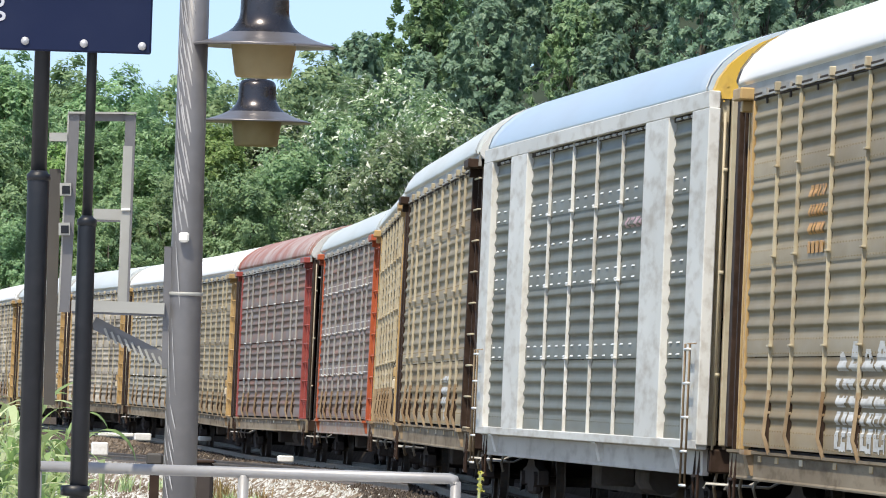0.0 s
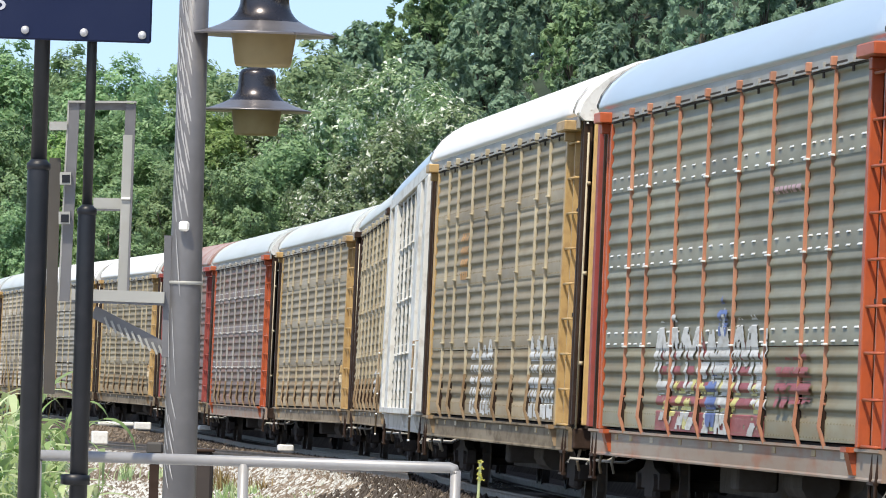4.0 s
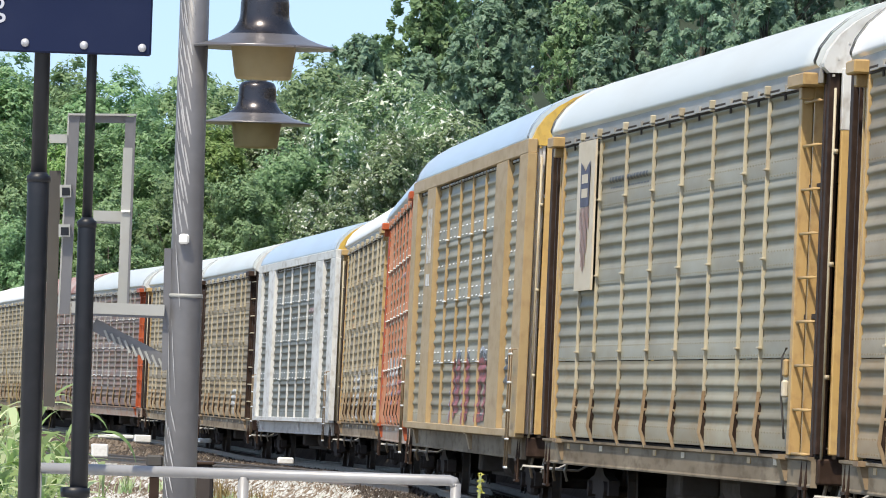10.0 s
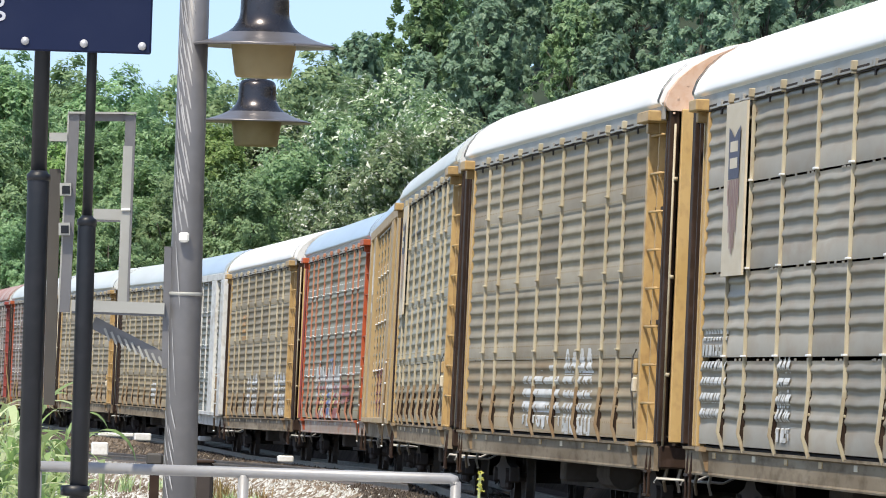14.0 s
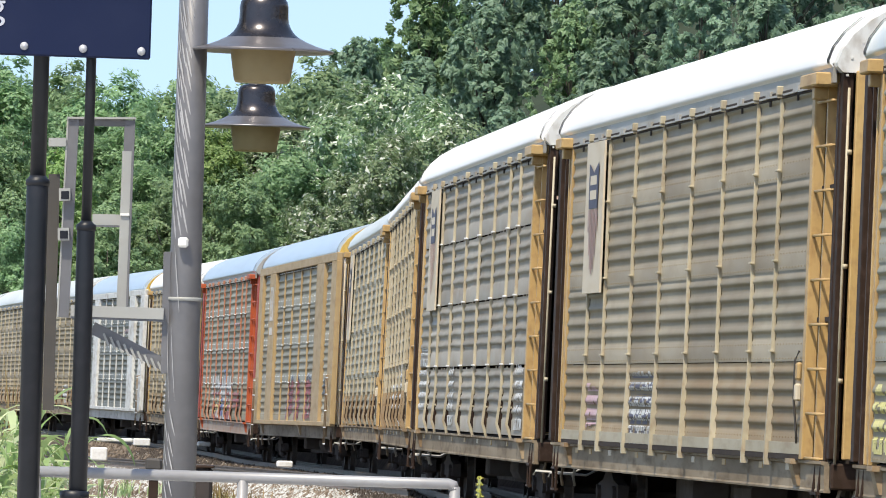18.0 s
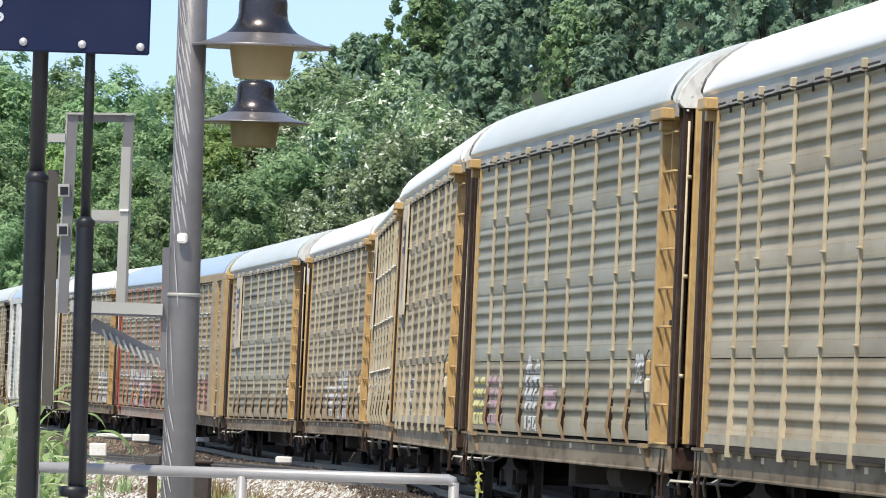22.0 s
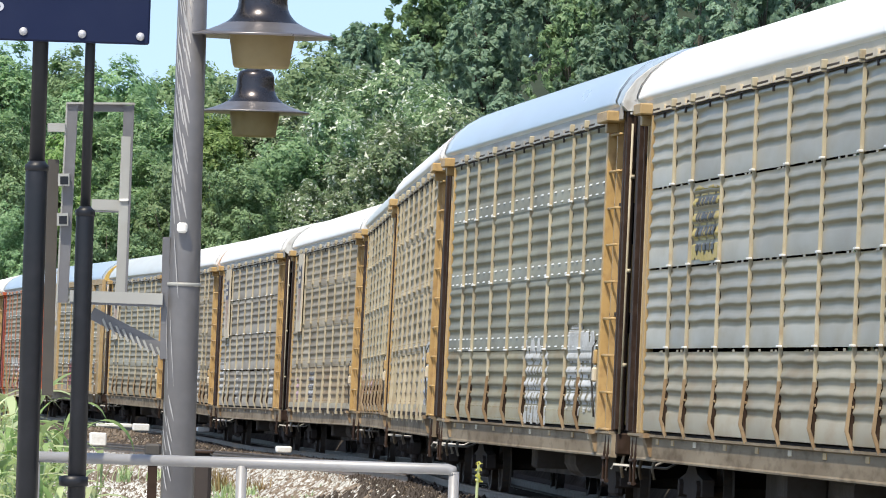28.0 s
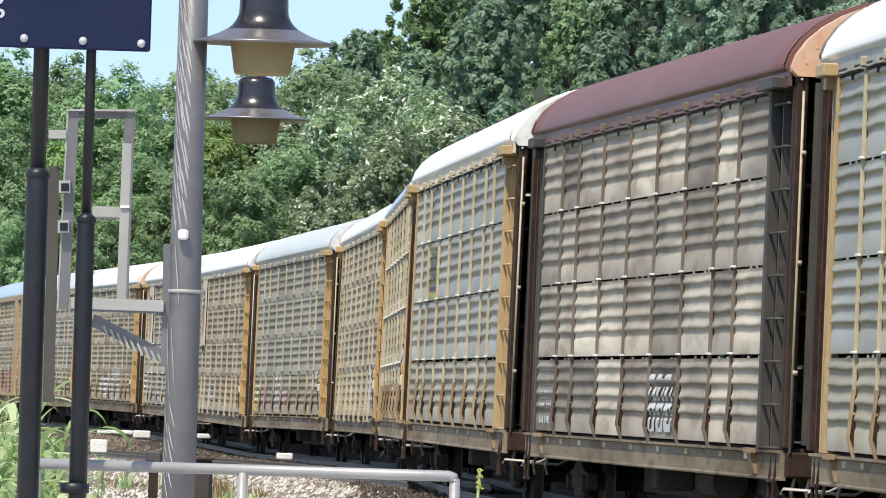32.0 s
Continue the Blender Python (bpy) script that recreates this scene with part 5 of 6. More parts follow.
def build_sign():
    d = 30.0
    mm = d / FOCAL
    x1, y1, _ = upright(72, 200, d)
    x2, _, _ = upright(160, 200, d)
    post = thing("station_sign", (x1, y1, 0.2), "navy station name sign on two dark posts", "sign")
    zb = h_at(97, 150, d) - 0.2
    right = upright(266, 60, d)[0] - x1
    sh = Shape().box(right - 2.4, right, -0.075, -0.045, zb, zb + 0.62, 0, 0.006)
    part("board", sh.mesh("board"), MAT["navy"], post, pose(0, 0, 0, 0, 0.15, 0))
    for px in (46, 150, 253):
        bx, bz = upright(px, 80, d)[0] - x1, h_at(75 + px * 0.046, px, d) - 0.2
        part("bolt", Shape().lathe([(0, 0), (7.5 * mm, 0), (7 * mm, 0.006), (0, 0.008)], 14, 0, Matrix.Rotation(radians(90), 4, "X")).mesh("bolt", 1, True), MAT["bolt_grey"], post, (bx, -0.0752, bz))
    for px, r, rs, cut in ((72, 14, 19.5, 312), (160, 9, 16, 392)):
        cx = upright(px, 200, d)[0] - x1
        zc = h_at(cut, px, d) - 0.2
        part("post", Shape().tube([(0, 0, zc - 0.02), (0, 0, zb + 0.6)], r * mm, 20).mesh("post", 1, True), MAT["navy_post"], post, (cx, 0, 0))
        part("sleeve", Shape().tube([(0, 0, 0), (0, 0, zc - 0.012), (0, 0, zc), (0, 0, zc + 0.014)], [rs * mm, rs * mm, rs * mm * 0.97, r * mm], 20).mesh("sleeve", 1, True), MAT["navy_post"], post, (cx, 0, 0))
        part("base_flange", Shape().lathe([(0, 0), (rs * 1.6 * mm, 0), (rs * 1.6 * mm, 0.02), (rs * mm, 0.025)], 20).mesh("base_flange"), MAT["navy_post"], post, (cx, 0, 0))
        part("collar", Shape().lathe([(rs * mm, -0.012), (rs * 1.09 * mm, -0.01), (rs * 1.09 * mm, 0.008), (rs * mm, 0.012)], 20).mesh("collar", 1, True), MAT["navy_post"], post, (cx, 0, zc - 0.01))
    part("clamp_ring", Shape().lathe([(16 * mm, -0.02), (26 * mm, -0.016), (26 * mm, 0.016), (16 * mm, 0.02)], 18).mesh("clamp_ring", 1, True), MAT["navy_post"], post, (upright(160, 200, d)[0] - x1 - 0.012, 0, h_at(872, 145, d) - 0.2))
    # the one letter of the name that shows
    cu = bpy.data.curves.new("letter", "FONT")
    cu.body, cu.size, cu.extrude, cu.align_x = "g", 0.135, 0.001, "RIGHT"
    tmp = bpy.data.objects.new("letter", cu)
    scene.collection.objects.link(tmp)
    me = bpy.data.meshes.new_from_object(tmp)
    bpy.data.objects.remove(tmp)
    me.materials.clear()
    me.materials.append(None)
    part("letter", me, MAT["lettering"], post, pose(upright(13, 10, d)[0] - x1, -0.077, h_at(27, 5, d) - 0.2, 90, 0, 0))
    return post


def lamp_thing(px, py, d, pole_px, label):
    """A street lamp: grey pole, arm, dark bell with a wide flange and an amber bowl below."""
    mm = 33.0 / FOCAL
    fx, fy, fz = upright(px, py, d)
    gx, _, _ = upright(pole_px, py + 300, d)
    k = 0.2
    lamp = thing("platform_lamp", (gx, fy, k), label, "street lamp", "lamps along the platform")
    dx, dz = fx - gx, fz - k
    r0 = 30 * mm
    part("pole", Shape().tube([(0, 0, 0), (0, 0, dz - 1.0), (0, 0, dz - 0.6), (0, 0, dz + 0.9)], [r0 * 1.03, r0 * 0.96, r0 * 0.90, r0 * 0.84], 28).mesh("pole", 1, True), MAT["pole_grey"], lamp)
    part("band", Shape().lathe([(r0 * 0.9, -0.008), (r0 * 1.04, -0.006), (r0 * 1.04, 0.006), (r0 * 0.9, 0.008)], 28).mesh("band", 1, True), MAT["bracket_grey"], lamp, (0, 0, dz - 0.995))
    arm = [(0, 0, dz + 0.75), (dx * 0.3, 0, dz + 0.90), (dx * 0.75, 0, dz + 0.86), (dx, 0, dz + 0.66), (dx, 0, dz + 0.21)]
    part("arm", Shape().tube(arm, 0.022, 12).mesh("arm", 1, True), MAT["lamp_metal"], lamp)
    bell = [(r * mm, z * mm) for r, z in ((0, 92), (26, 91), (37, 87), (41.5, 80), (43, 72), (43.5, 52), (45, 42), (49, 33), (55, 25), (62, 19), (70, 14))]
    b = part("bell", Shape().lathe(bell[::-1], 40).mesh("bell", 1, True), MAT["lamp_metal"], lamp, (dx, 0, dz))
    part("cap", Shape().lathe([(20 * mm, -1 * mm), (22 * mm, 6 * mm), (18 * mm, 12 * mm), (0, 14 * mm)], 20).mesh("cap", 1, True), MAT["lamp_flange"], b, (0, 0, 91 * mm))
    flange = [(r * mm, z * mm) for r, z in ((66, 16.5), (80, 9.5), (95, 3.5), (110, -1), (124, -4), (127, -6), (124, -9), (110, -6), (95, -2), (80, 3), (58, 6))]
    part("flange", Shape().lathe(flange, 44).mesh("flange", 1, True), MAT["lamp_flange"], lamp, (dx, 0, dz))
    bowl = [(r * mm, z * mm) for r, z in ((59, 5), (58, -6), (50, -58), (47, -63), (0, -64))]
    part("bowl", Shape().lathe(bowl, 36).mesh("bowl", 1, True), MAT["lamp_glass"], lamp, (dx, 0, dz))
    return lamp


def build_lamps():
    d = 33.0
    mm = d / FOCAL
    lamp = lamp_thing(467, 78, d, 333, "grey platform lamp post with a dark bell-shaped lamp")
    lamp_thing(454, 214, d / 0.77, 334, "grey platform lamp post with a dark bell lamp further along")
    gx = lamp.matrix_basis.translation.x
    gy = lamp.matrix_basis.translation.y
    # sun patches painted as pale diagonal strips on the pole's flank, long ones lower down
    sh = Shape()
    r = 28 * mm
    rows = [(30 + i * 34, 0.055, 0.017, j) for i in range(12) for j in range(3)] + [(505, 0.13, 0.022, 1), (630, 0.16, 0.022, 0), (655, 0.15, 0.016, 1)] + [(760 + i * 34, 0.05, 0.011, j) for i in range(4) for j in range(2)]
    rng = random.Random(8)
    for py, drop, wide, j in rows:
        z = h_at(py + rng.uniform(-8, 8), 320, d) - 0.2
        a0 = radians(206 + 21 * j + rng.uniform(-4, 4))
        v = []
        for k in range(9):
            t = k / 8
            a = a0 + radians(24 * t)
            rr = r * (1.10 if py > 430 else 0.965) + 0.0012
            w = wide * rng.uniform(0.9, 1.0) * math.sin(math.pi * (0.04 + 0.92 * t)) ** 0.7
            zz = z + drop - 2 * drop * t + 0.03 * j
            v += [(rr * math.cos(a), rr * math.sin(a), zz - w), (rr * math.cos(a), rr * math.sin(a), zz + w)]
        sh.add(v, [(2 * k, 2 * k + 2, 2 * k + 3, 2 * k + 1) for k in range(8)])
    part("scuff", sh.mesh("scuff", 1, True), MAT["worn_grey"], lamp, None, "pale diagonal strips painted as sun patches")["kind"] = "stuff"
    part("knob", Shape().box(-0.02, 0.02, -0.04, 0.0, -0.02, 0.02, 0, 0.008).mesh("knob"), MAT["whitewash"], lamp, (-0.01, -r, h_at(424, 328, d) - 0.2))
    # ladder-like bracket bolted to the pole
    px = lambda x, y: (upright(x, y, d)[0] - gx, h_at(y, x, d) - 0.2)

    def bar(x0, y0, x1, y1, wide, name, mat, depth=0.03, back=0.0):
        (a, za), (b, zb) = px(x0, y0), px(x1, y1)
        w = wide * mm / 2
        n = Vector((b - a, 0, zb - za)).normalized()
        s = Vector((-n.z, 0, n.x)) * w
        c = [Vector((a, 0, za)) + s, Vector((b, 0, zb)) + s, Vector((b, 0, zb)) - s, Vector((a, 0, za)) - s]
        v = [p + Vector((0, back - depth / 2, 0)) for p in c] + [p + Vector((0, back + depth / 2, 0)) for p in c]
        f = [(0, 1, 2, 3), (7, 6, 5, 4), (0, 4, 5, 1), (1, 5, 6, 2), (2, 6, 7, 3), (3, 7, 4, 0)]
        part(name, Shape().add(v, f).mesh(name), mat, lamp, None)

    # thin paler and darker strips paint in the lit and shaded edges
    bar(132, 204, 114, 556, 19, "upright", MAT["pole_grey"])
    bar(122, 204, 104, 556, 3, "edge_strip", MAT["bracket_grey"], 0.035)
    bar(230, 207, 228, 262, 15, "upright", MAT["pole_grey"])
    bar(227, 262, 216, 556, 17, "upright", MAT["bracket_grey"])
    bar(239, 206, 226, 556, 4, "edge_strip", MAT["pole_grey"], 0.035)
    bar(121, 203, 242, 204, 3.5, "crossbar", MAT["bracket_grey"], 0.06)
    bar(139, 211, 224, 212, 12, "crossbar", MAT["pole_grey"], 0.03, 0.02)
    bar(165, 382, 229, 384, 19, "crossbar", MAT["bracket_grey"], 0.025, 0.03)
    bar(215, 374, 231, 374, 4, "clip", MAT["whitewash"], 0.05)
    bar(165, 394, 222, 395, 3, "edge_strip", MAT["pole_grey"], 0.03, 0.02)
    bar(128, 544, 292, 550, 20, "crossbar", MAT["bracket_grey"], 0.05, -0.035)
    bar(128, 556, 292, 562, 4, "edge_strip", MAT["pole_grey"], 0.05, -0.03)
    bar(298, 440, 293, 655, 13, "mount_plate", MAT["pole_grey"], 0.05)
    bar(97, 302, 86, 720, 20, "cable_tray", MAT["black_paint"], 0.02, 0.05)
    bar(165, 574, 292, 640, 22, "brace", MAT["pole_grey"], 0.012, 0.02)
    for i in range(9):
        x = 185 + i * 12
        bar(x, 574 + (x - 165) * 0.52, x + 9, 596 + (x - 165) * 0.52, 4, "stripe", MAT["bracket_grey"], 0.006, 0.008)
    for x, y in ((117, 339), (115, 409)):
        bar(x - 10, y, x + 10, y, 22, "clamp", MAT["bracket_grey"], 0.05, -0.03)
        # a near-black plate painted as the clamp's shaded hollow
        bar(x - 6, y + 1, x + 8, y + 1, 14, "clamp_hollow", MAT["navy_post"], 0.052, -0.032)
    bar(88, 246, 119, 246, 15, "clamp", MAT["bracket_grey"], 0.05)


def build_handrail():
    d = 30.4
    mm = d / FOCAL
    x0, y0, z0 = upright(62, 826, d)
    x1, _, z1 = upright(806, 851, d)
    rail = thing("handrail", (x1, y0, 0.2), "grey painted steel pipe handrail", "handrail")
    z = z1 - 0.2
    w = x0 - x1
    part("top_rail", Shape().tube([(w, 0, z), (-0.02, 0, z), (-0.005, 0, z - 0.004), (0, 0, z - 0.02)], 9.8 * mm, 14).mesh("top_rail", 1, True), MAT["rail_grey"], rail)
    for px in (806, 430, 64):
        x = upright(px, 870, d)[0] - x1
        part("baluster", Shape().tube([(x, 0, 0), (x, 0, z - 0.01)], 9.5 * mm, 12).mesh("baluster", 1, True), MAT["rail_grey"], rail)
    part("lower_rail", Shape().tube([(w, 0, z - 0.5), (0, 0, z - 0.5)], 9 * mm, 12).mesh("lower_rail", 1, True), MAT["rail_grey"], rail)


build_sign()
build_lamps()
build_handrail()


def build_cabinet():
    d = 36.0
    x, y, z = upright(350, 822, d)
    cab = thing("equipment_cabinet", (x, y, ground_level(y)), "dark brown equipment cabinet behind the lamp post", "cabinet")
    h = z - ground_level(y)
    part("body", Shape().box(-0.062, 0.066, -0.1, 0.1, 0, h, 0, 0.01).mesh("body"), MAT["dark_steel"], cab)
    part("lid", Shape().box(-0.07, 0.074, -0.11, 0.11, h, h + 0.012, 0, 0.004).mesh("lid"), MAT["brown_paint"], cab)
    x, y, z = upright(274, 818, d)
    box = thing("junction_box", (x, y, ground_level(y)), "small dark junction box on a stake", "box")
    h = z - ground_level(y)
    part("stake", Shape().box(-0.02, 0.02, -0.02, 0.02, 0, h).mesh("stake"), MAT["brown_paint"], box)
    part("case", Shape().box(-0.035, 0.035, -0.05, 0.03, h - 0.02, h + 0.03, 0, 0.008).mesh("case"), MAT["black_paint"], box)


build_cabinet()

# pale blocks by the track
for px, py, d, sx, sz in ((505, 820, 205, 0.38, 0.16), (252, 782, 250, 0.50, 0.22), (176, 808, 215, 0.42, 0.34), (205, 775, 260, 1.1, 0.12), (362, 783, 262, 0.4, 0.15)):
    p = sighted(px, py, d)
    block("concrete_block", p.x, p.y, p.z - 0.02, sx, 0.3, sz, 8, "whitewashed concrete block beside the track", "block", MAT["whitewash"])

# ------------------------------------------------------------------ plants


def leaves(rng, centres, radii, count, size, flat=1.35, facing=None):
    """Many small pointed leaves or sprays on the shells of the clumps, turned to the outside of their bough."""
    k = rng.integers(0, len(centres), count)
    n = rng.normal(size=(count, 3))
    n /= np.linalg.norm(n, axis=1)[:, None]
    n[:, 2] = np.where(rng.uniform(size=count) < 0.6, np.abs(n[:, 2]), n[:, 2])
    r = radii[k] * (rng.uniform(0.1, 1.0, count) ** 0.6 + rng.uniform(0, 0.8, count) ** 4)
    c = centres[k] + n * r[:, None] * np.array([1, 1, flat])
    if facing is None:
        out = n * 0.6 + np.array([-0.2, -0.6, 0.75]) + rng.normal(size=(count, 3)) * 0.5
    else:
        out = facing[k] * 0.95 + n * 0.35 + np.array([-0.1, -0.25, 0.35]) + rng.normal(size=(count, 3)) * 0.42
    out /= np.linalg.norm(out, axis=1)[:, None]
    a = np.cross(out, rng.normal(size=(count, 3)))
    a /= np.linalg.norm(a, axis=1)[:, None]
    b = np.cross(out, a)
    s = size * rng.uniform(0.6, 1.4, count)[:, None]
    v = np.stack([c - a * s, c - b * s * 0.5 + a * s * 0.5, c + b * s * 0.5 + a * s * 0.7], 1).reshape(-1, 3)
    return v


def leaf_mesh(name, v):
    me = bpy.data.meshes.new(name)
    n = len(v) // 3
    me.vertices.add(len(v))
    me.vertices.foreach_set("co", v.ravel())
    me.loops.add(len(v))
    me.loops.foreach_set("vertex_index", np.arange(len(v)))
    me.polygons.add(n)
    me.polygons.foreach_set("loop_start", np.arange(n) * 3)
    me.materials.append(None)
    me.update(calc_edges=True)
    return me


def tree(name, seed, high, wide, leaf, size, count, label, low=0.12, clumps=46):
    rng = np.random.default_rng(seed)
    t = thing(name, (0, 0, 0), label, "tree")
    sh = Shape()
    lean = rng.uniform(-0.4, 0.4, 2)
    sh.tube([(0, 0, -1.0), (0.05, 0, high * 0.15), (lean[0] * 0.5, lean[1] * 0.5, high * 0.45), (lean[0], lean[1], high * 0.85)], [0.022 * high, 0.017 * high, 0.011 * high, 0.003 * high], 8)
    # the crown: a dozen lobes, and on them many small upright sprays
    lobes = []
    for i in range(16):
        f = (i + 0.5) / 16
        z = high * (low + (0.90 - low) * f)
        spread = wide * 0.30 * (1.0 - 0.8 * f ** 2.5)
        a = i * 2.4 + rng.uniform(-0.5, 0.5)
        lobes.append((spread * math.cos(a), spread * math.sin(a), z, wide * rng.uniform(0.17, 0.26) * (1.12 - 0.45 * f)))
    lobes = np.array(lobes)
    pick = lobes[rng.integers(0, len(lobes), clumps)]
    n = rng.normal(size=(clumps, 3))
    n /= np.linalg.norm(n, axis=1)[:, None]
    cs = pick[:, :3] + n * (pick[:, 3] * rng.uniform(0.62, 1.08, clumps))[:, None] * np.array([1, 1, 1.15])
    cs[:, 2] = np.clip(cs[:, 2], high * low * 0.5, high * 0.985)
    rs = rng.uniform(0.20, 0.52, clumps) * high / 17
    for i in range(0, clumps, clumps // 24):
        c = Vector(cs[i])
        base = Vector((lean[0] * 0.4, lean[1] * 0.4, max(high * 0.1, c.z - 0.35 * high)))
        sh.tube([base, (base + c) / 2 + Vector((0, 0, 0.03 * high)), c], [0.008 * high, 0.005 * high, 0.002 * high], 6)
    part("trunk", sh.mesh("trunk", 1, True), MAT["bark"], t)
    part("crown", leaf_mesh("crown", leaves(rng, np.array(cs), np.array(rs), count, size, 1.35, n)), LEAF[leaf], t)
    return t


def plant_woods():
    rng = random.Random(11)
    # nearer edge of the wood
    kinds = [tree("broadleaf_tree", 1, 18, 10, "green", 0.145, 52000, "bright green broadleaf tree at the wood's edge", 0.03, 950),
             tree("willow_tree", 2, 17, 9, "silver", 0.155, 52000, "silvery green willow with fluttering pale leaves", 0.03, 950),
             tree("broadleaf_tree", 3, 18, 9, "dark", 0.145, 52000, "dark green broadleaf tree in the wood", 0.03, 950),
             tree("broadleaf_tree", 4, 17, 8, "yellow", 0.145, 48000, "yellow-green broadleaf tree in full leaf", 0.03, 950)]
    spots = []
    for i, (px, top, k, dist) in enumerate(((15, 95, 0, 455), (60, 150, 0, 500), (130, 105, 0, 520), (195, 122, 0, 500), (270, 190, 0, 470), (330, 112, 0, 505), (420, 128, 0, 490),
                                            (480, 175, 1, 470), (560, 96, 0, 520), (640, 138, 1, 480), (700, 130, 1, 470), (760, 165, 1, 462), (805, 200, 1, 452), (590, 200, 1, 462), (380, 210, 3, 465),
                                            (155, 210, 0, 470), (250, 260, 0, 455), (690, 230, 1, 450), (510, 250, 0, 455), (850, 240, 0, 500), (100, 250, 3, 450), (0, 230, 0, 445), (-40, 120, 2, 480),
                                            (440, 300, 0, 448), (330, 290, 0, 450), (620, 300, 1, 450), (740, 280, 1, 455), (20, 380, 0, 440), (200, 340, 0, 446), (560, 340, 1, 446))):
        p = sighted(px, top, dist)
        spots.append((p, k))
    for i, (p, k) in enumerate(spots):
        g = ground_level(p.y)
        base = kinds[k]
        high = (18, 17, 18, 17)[k]
        m = Matrix.Translation((p.x, p.y, g)) @ Matrix.Rotation(rng.uniform(0, 6.28), 4, "Z")
        ob = base if not base.get("placed") else copy_thing(base, m)
        ob["placed"] = 1
        ob.matrix_basis = m
        sc = (p.z - g) / high / 0.985
        ob.scale = (max(sc, 0.62) * rng.uniform(0.9, 1.15), max(sc, 0.62), sc)
    # wooded hillside
    far = [tree("hill_tree", 21, 13, 10, "dark", 0.33, 13000, "dark green tree on the wooded hillside", 0.08, 420),
           tree("hill_tree", 22, 14, 10, "green", 0.33, 13000, "green tree on the wooded hillside", 0.08, 420),
           tree("hill_tree", 23, 12, 9, "dark", 0.32, 13000, "deep green tree on the wooded hillside", 0.08, 400)]
    for row in range(7):
        y = 640 + row * 42
        half = 0.058 * y
        x = -0.34 * half if row < 3 else -0.31 * half
        x -= rng.uniform(0, 4)
        while x < half * 1.15:
            k = rng.choice((0, 0, 2, 2, 1))
            base = far[k]
            yy = y + rng.uniform(-9, 9)
            m = Matrix.Translation((x, yy, ground_level(yy) + hill_level(x, yy) - 0.8)) @ Matrix.Rotation(rng.uniform(0, 6.28), 4, "Z")
            ob = base if not base.get("placed") else copy_thing(base, m)
            ob["placed"] = 1
            ob.matrix_basis = m
            s = rng.uniform(0.75, 1.2)
            ob.scale = (s, s, s * rng.uniform(0.9, 1.15))
            x += rng.uniform(5.5, 8.5)


plant_woods()


def blades(name, seed, spots, high, wide, mat, label, category, bend=0.5):
    """Tufts of long narrow blades that arch over."""
    rng = random.Random(seed)
    for x, y, n, sc in spots:
        sh = Shape()
        for i in range(n):
            a = rng.uniform(0, 2 * math.pi)
            bx, by = rng.gauss(0, 0.10), rng.gauss(0, 0.10)
            h = high * sc * rng.uniform(0.55, 1.05)
            lean = bend * h * rng.uniform(0.15, 0.75)
            w = wide * rng.uniform(0.6, 1.2)
            v = []
            for k in range(7):
                t = k / 6
                px, py = bx + math.cos(a) * lean * t ** 2.2, by + math.sin(a) * lean * t ** 2.2
                pz = h * (t - 0.55 * (lean / h) * t ** 3)
                ww = w * (1 - t ** 2) + 0.001
                c, s = math.cos(a + 1.3), math.sin(a + 1.3)
                v += [(px - c * ww, py - s * ww, pz), (px + c * ww, py + s * ww, pz)]
            sh.add(v, [(2 * k, 2 * k + 1, 2 * k + 3, 2 * k + 2) for k in range(6)])
        ob = tagged(dress(new(name, sh.mesh(name)), mat), label, category, kind="stuff")
        ob.location = (x, y, ground_level(y))


def leafy_reeds(spots):
    """Tall stems with long limp leaves that rise, arch over and hang."""
    rng = random.Random(17)
    for x, y, sc in spots:
        sh = Shape()
        for stem in range(3):
            sx, sy = rng.gauss(0, 0.06), rng.gauss(0, 0.06)
            top = 2.15 * sc * rng.uniform(0.86, 1.0)
            lx, ly = rng.uniform(-0.10, 0.10), rng.uniform(-0.10, 0.10)
            sh.tube([(sx, sy, 0), (sx + lx * 0.4, sy + ly * 0.4, top * 0.6), (sx + lx, sy + ly, top)], [0.012, 0.009, 0.003], 5)
            for i in range(11):
                f = 0.50 + 0.5 * (i + rng.random()) / 11
                bx, by, bz = sx + lx * f, sy + ly * f, top * f
                a = rng.uniform(0, 2 * math.pi)
                length = rng.uniform(0.26, 0.50)
                rise, droop = rng.uniform(0.75, 1.35), rng.uniform(1.5, 2.9)
                w = rng.uniform(0.012, 0.021)
                v, px, pz = [], 0.0, 0.0
                for k in range(9):
                    t = k / 8
                    ww = w * min(1.0, 0.45 + 2.2 * t) * (1 - t ** 2.2) + 0.0008
                    e = rise - droop * t
                    c, n = math.cos(a + 1.57), math.sin(a + 1.57)
                    q = (bx + math.cos(a) * px, by + math.sin(a) * px, bz + pz)
                    v += [(q[0] - c * ww, q[1] - n * ww, q[2] + 0.25 * ww), (q[0] + c * ww, q[1] + n * ww, q[2] - 0.25 * ww)]
                    px, pz = px + math.cos(e) * length / 8, pz + math.sin(e) * length / 8
                sh.add(v, [(2 * k, 2 * k + 1, 2 * k + 3, 2 * k + 2) for k in range(8)])
        ob = tagged(dress(new("reeds", sh.mesh("reeds")), LEAF["grass"]), "pale green tall reeds with arching leaves", "reeds", kind="stuff")
        ob.location = (x, y, ground_level(y))


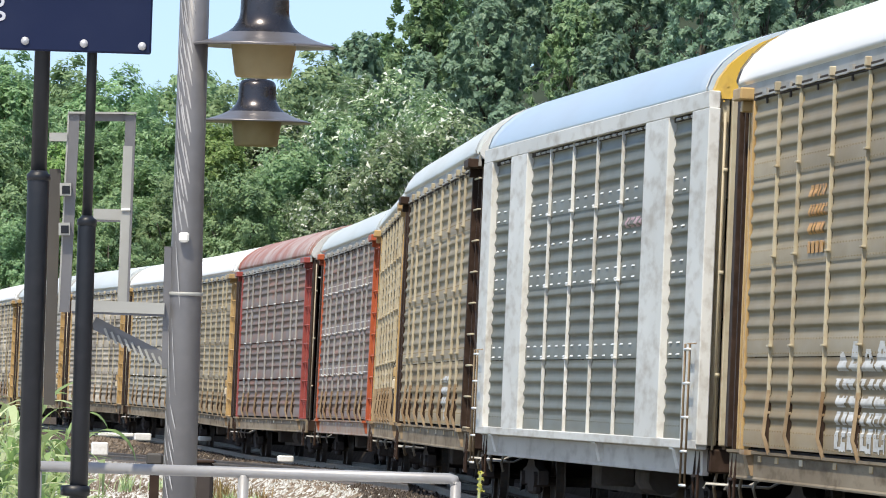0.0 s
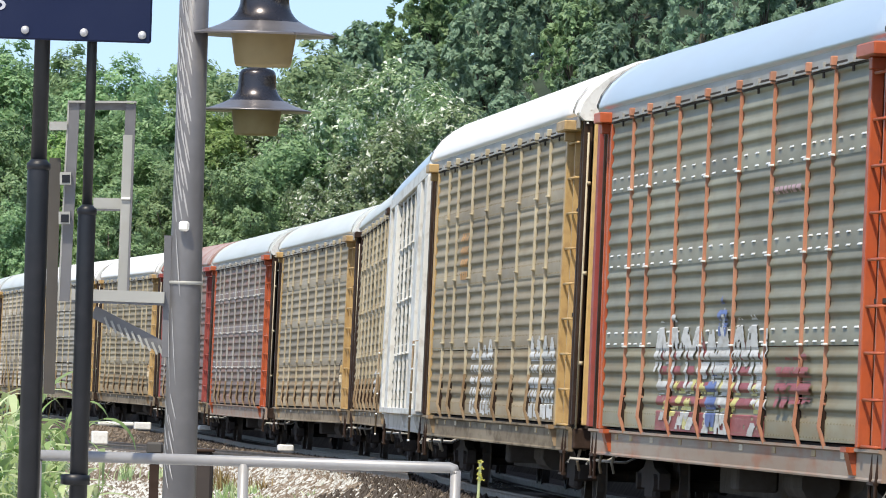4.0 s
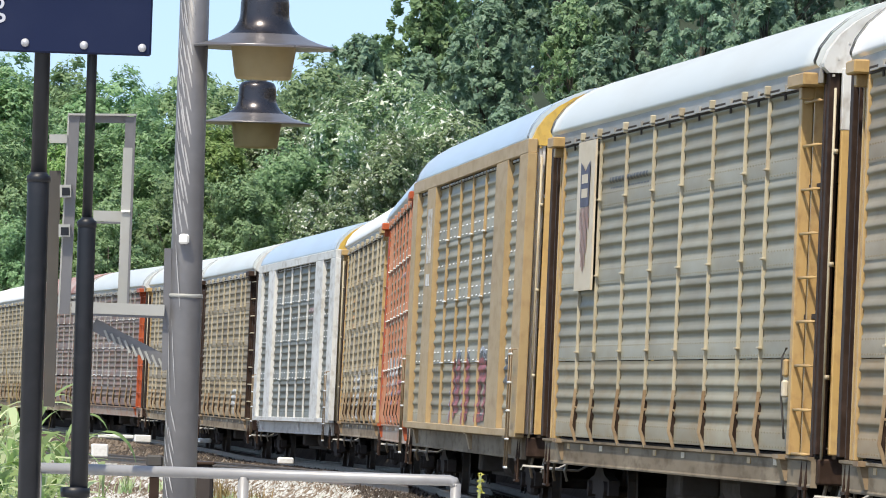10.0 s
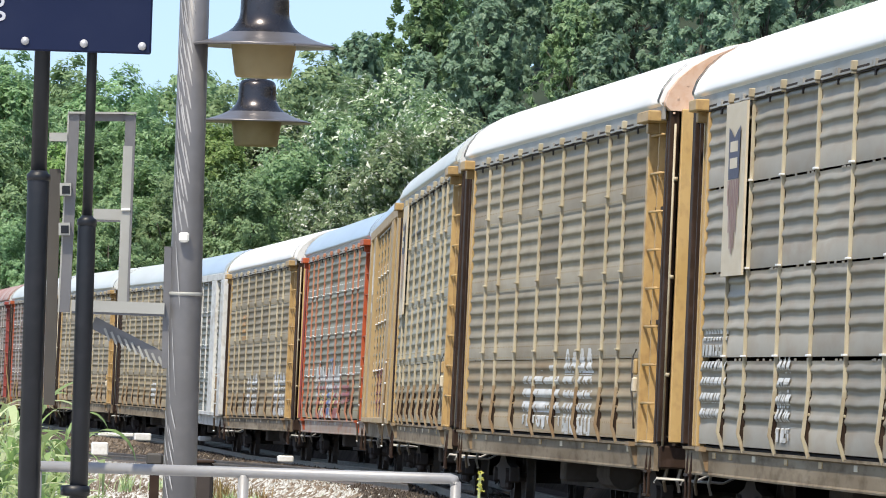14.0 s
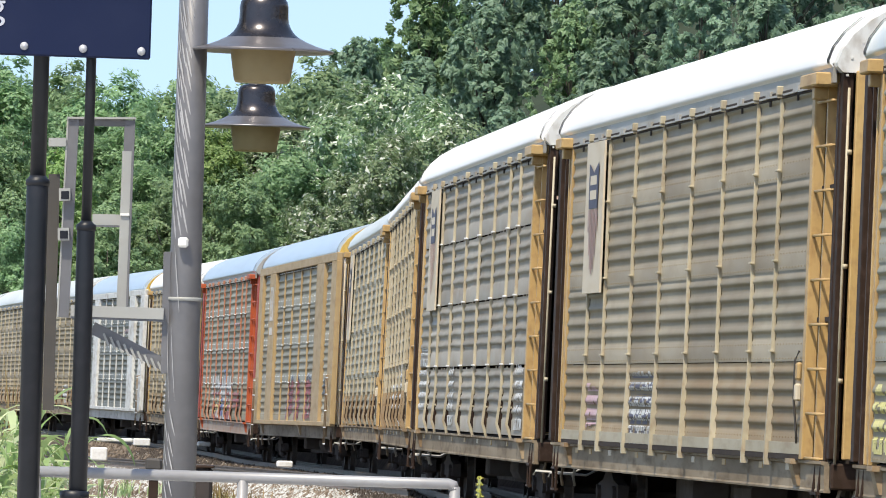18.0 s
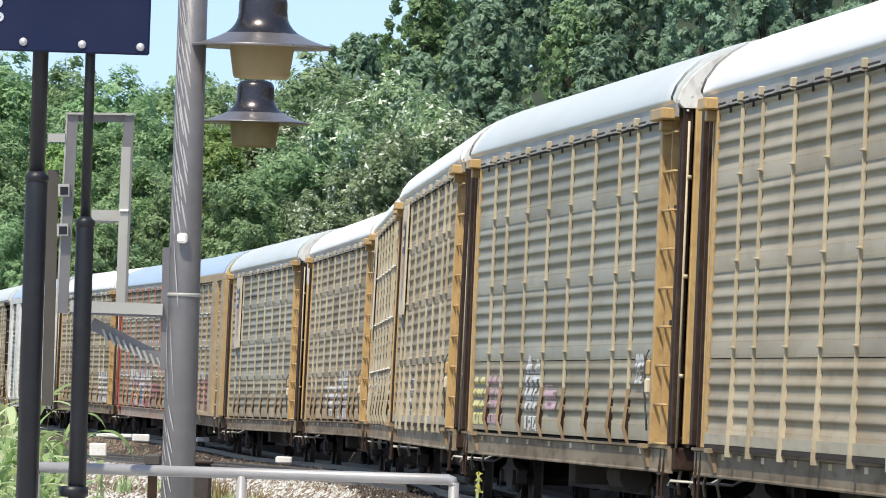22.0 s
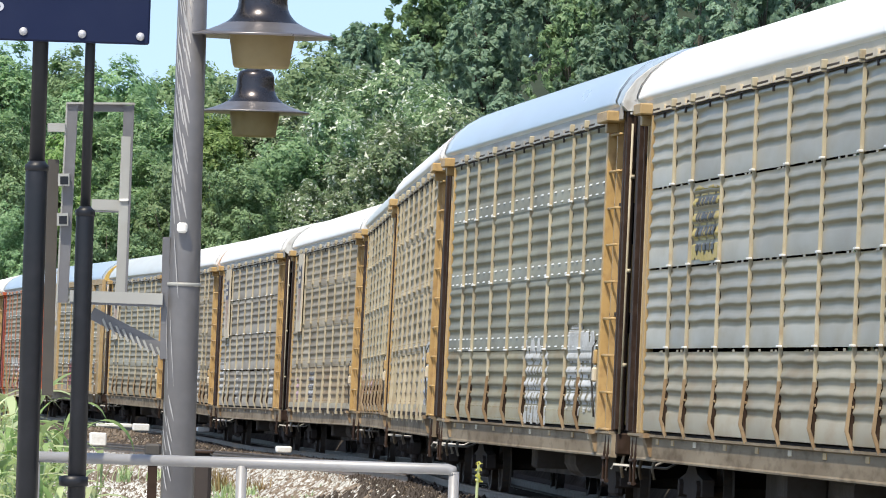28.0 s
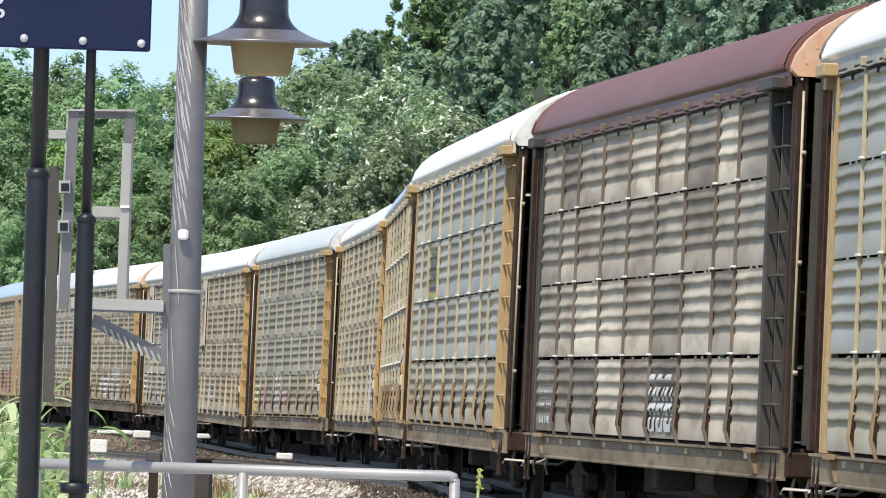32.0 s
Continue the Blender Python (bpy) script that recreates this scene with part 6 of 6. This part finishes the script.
def plant_weeds():
    rng = random.Random(5)
    spots = []
    for i in range(46):
        d = rng.uniform(37, 46)
        x = sighted(rng.uniform(-90, 84), 700, d).x
        spots.append((x, d, rng.uniform(0.86, 1.06)))
    leafy_reeds(spots)
    spots = [(sighted(px, 800, d).x, d, 26, s) for px, d, s in ((96, 41, 0.80), (118, 42, 0.66), (88, 40, 0.84), (140, 44, 0.52), (230, 46, 0.44), (260, 47, 0.42))]
    blades("long_grass", 8, spots, 2.7, 0.013, LEAF["grass"], "long green grass behind the railing", "grass", 0.9)
    spots = [(sighted(px, 800, d).x, d, 40, s) for px, d, s in ((385, 170, 0.25), (560, 175, 0.2), (400, 168, 0.22))]
    blades("dry_weeds", 9, spots, 2.7, 0.014, LEAF["dry"], "dry brown weeds beside the track", "weeds", 0.5)
    spots = [(sighted(px, 800, d).x, d, 34, s) for px, d, s in ((10, 60, 0.92), (24, 62, 0.96))]
    blades("dry_weeds", 14, spots, 2.7, 0.014, LEAF["dry"], "tall dry brown weeds behind the reeds", "weeds", 0.18)
    spots = [(sighted(px, 870, d).x, d, 30, s) for px, d, s in ((760, 58, 0.48), (722, 62, 0.42), (400, 58, 0.5), (240, 60, 0.5))]
    blades("green_weeds", 10, spots, 2.3, 0.012, LEAF["grass"], "low green weeds beyond the railing", "weeds", 0.6)
    spots = [(sighted(rng.uniform(150, 800), 860, d).x, d, 24, rng.uniform(0.12, 0.26)) for d in [rng.uniform(165, 235) for _ in range(60)]]
    blades("low_weeds", 12, spots[:38], 2.4, 0.02, LEAF["grass"], "low pale weeds among the stones", "weeds", 0.9)
    blades("dry_weeds", 13, spots[38:], 2.4, 0.02, LEAF["dry"], "dry brown weeds among the stones", "weeds", 0.9)
    spots = [(sighted(rng.uniform(100, 262), 860, d).x, d, 40, rng.uniform(0.42, 0.60)) for d in [rng.uniform(50, 62) for _ in range(26)]]
    blades("pale_grass", 22, spots, 2.0, 0.010, LEAF["grass"], "pale sunlit grass behind the railing", "grass", 0.8)
    spots = [(sighted(rng.uniform(380, 790), 870, d).x, d, 30, rng.uniform(0.10, 0.24)) for d in [rng.uniform(150, 196) for _ in range(46)]]
    blades("pale_grass", 23, spots, 2.0, 0.018, LEAF["grass"], "pale tufts of grass on the stony ground", "grass", 0.9)
    # a mullein with a yellow flower spike
    d = 60.0
    p = sighted(850, 842, d)
    g = ground_level(d)
    m = thing("mullein", (p.x, d, g), "tall mullein with a yellow-green flower spike", "plant")
    h = p.z - g
    part("stem", Shape().tube([(-0.06, 0, 0), (-0.03, 0, h * 0.5), (0, 0, h)], [0.014, 0.012, 0.010], 8).mesh("stem", 1, True), LEAF["grass"], m)
    r2 = np.random.default_rng(3)
    cs = np.array([(0, 0, h - 0.04 * i) for i in range(4)])
    part("flower_spike", leaf_mesh("flower_spike", leaves(r2, cs, np.array([0.02] * 4), 130, 0.011, 1.2)), LEAF["bloom"], m)
    cs = np.array([(0.0, 0, h * 0.25), (0.1, 0, h * 0.2), (-0.1, 0, h * 0.3)])
    part("leaf_rosette", leaf_mesh("leaf_rosette", leaves(r2, cs, np.array([0.15] * 3), 60, 0.08)), LEAF["green"], m)


plant_weeds()

# ------------------------------------------------------------------ movement


CAR_SHIFT = {-12: 0.15, -11: 0.62, -10: -0.10, -9: -0.12, -8: -0.24, -7: -0.20, -6: -0.55, -5: -0.15, -4: -0.12, -3: 0.26, -2: 0.32, -1: 0.20}          # each car's shift along the track, fitted to the camera's view


def motions():
    for c, car in TRAIN.items():
        middle = FIRST + (c + 0.5) * PITCH + CAR_SHIFT.get(c, 0.0)
        walk(car, [(t, car_pose(middle + float(np.interp(t, CLOCK, GONE)))) for t in np.arange(0, 32.01, 0.5)])
    # every wheelset rolls alike
    for a, sets in WHEELS.items():
        rows = []
        for i in range(961):
            t = i / 30
            turned = float(np.interp(t, CLOCK, GONE)) / 0.42
            rows.append((t, Matrix.Translation((a, 0, 0.42)) @ Matrix.Rotation(turned, 4, "Y")))
        walk(sets[0], rows)
        first = sets[0].animation_data
        for w in sets[1:]:
            w.rotation_mode = "QUATERNION"
            w.animation_data_create()
            w.animation_data.action = first.action
            w.animation_data.action_slot = first.action_slot


motions()
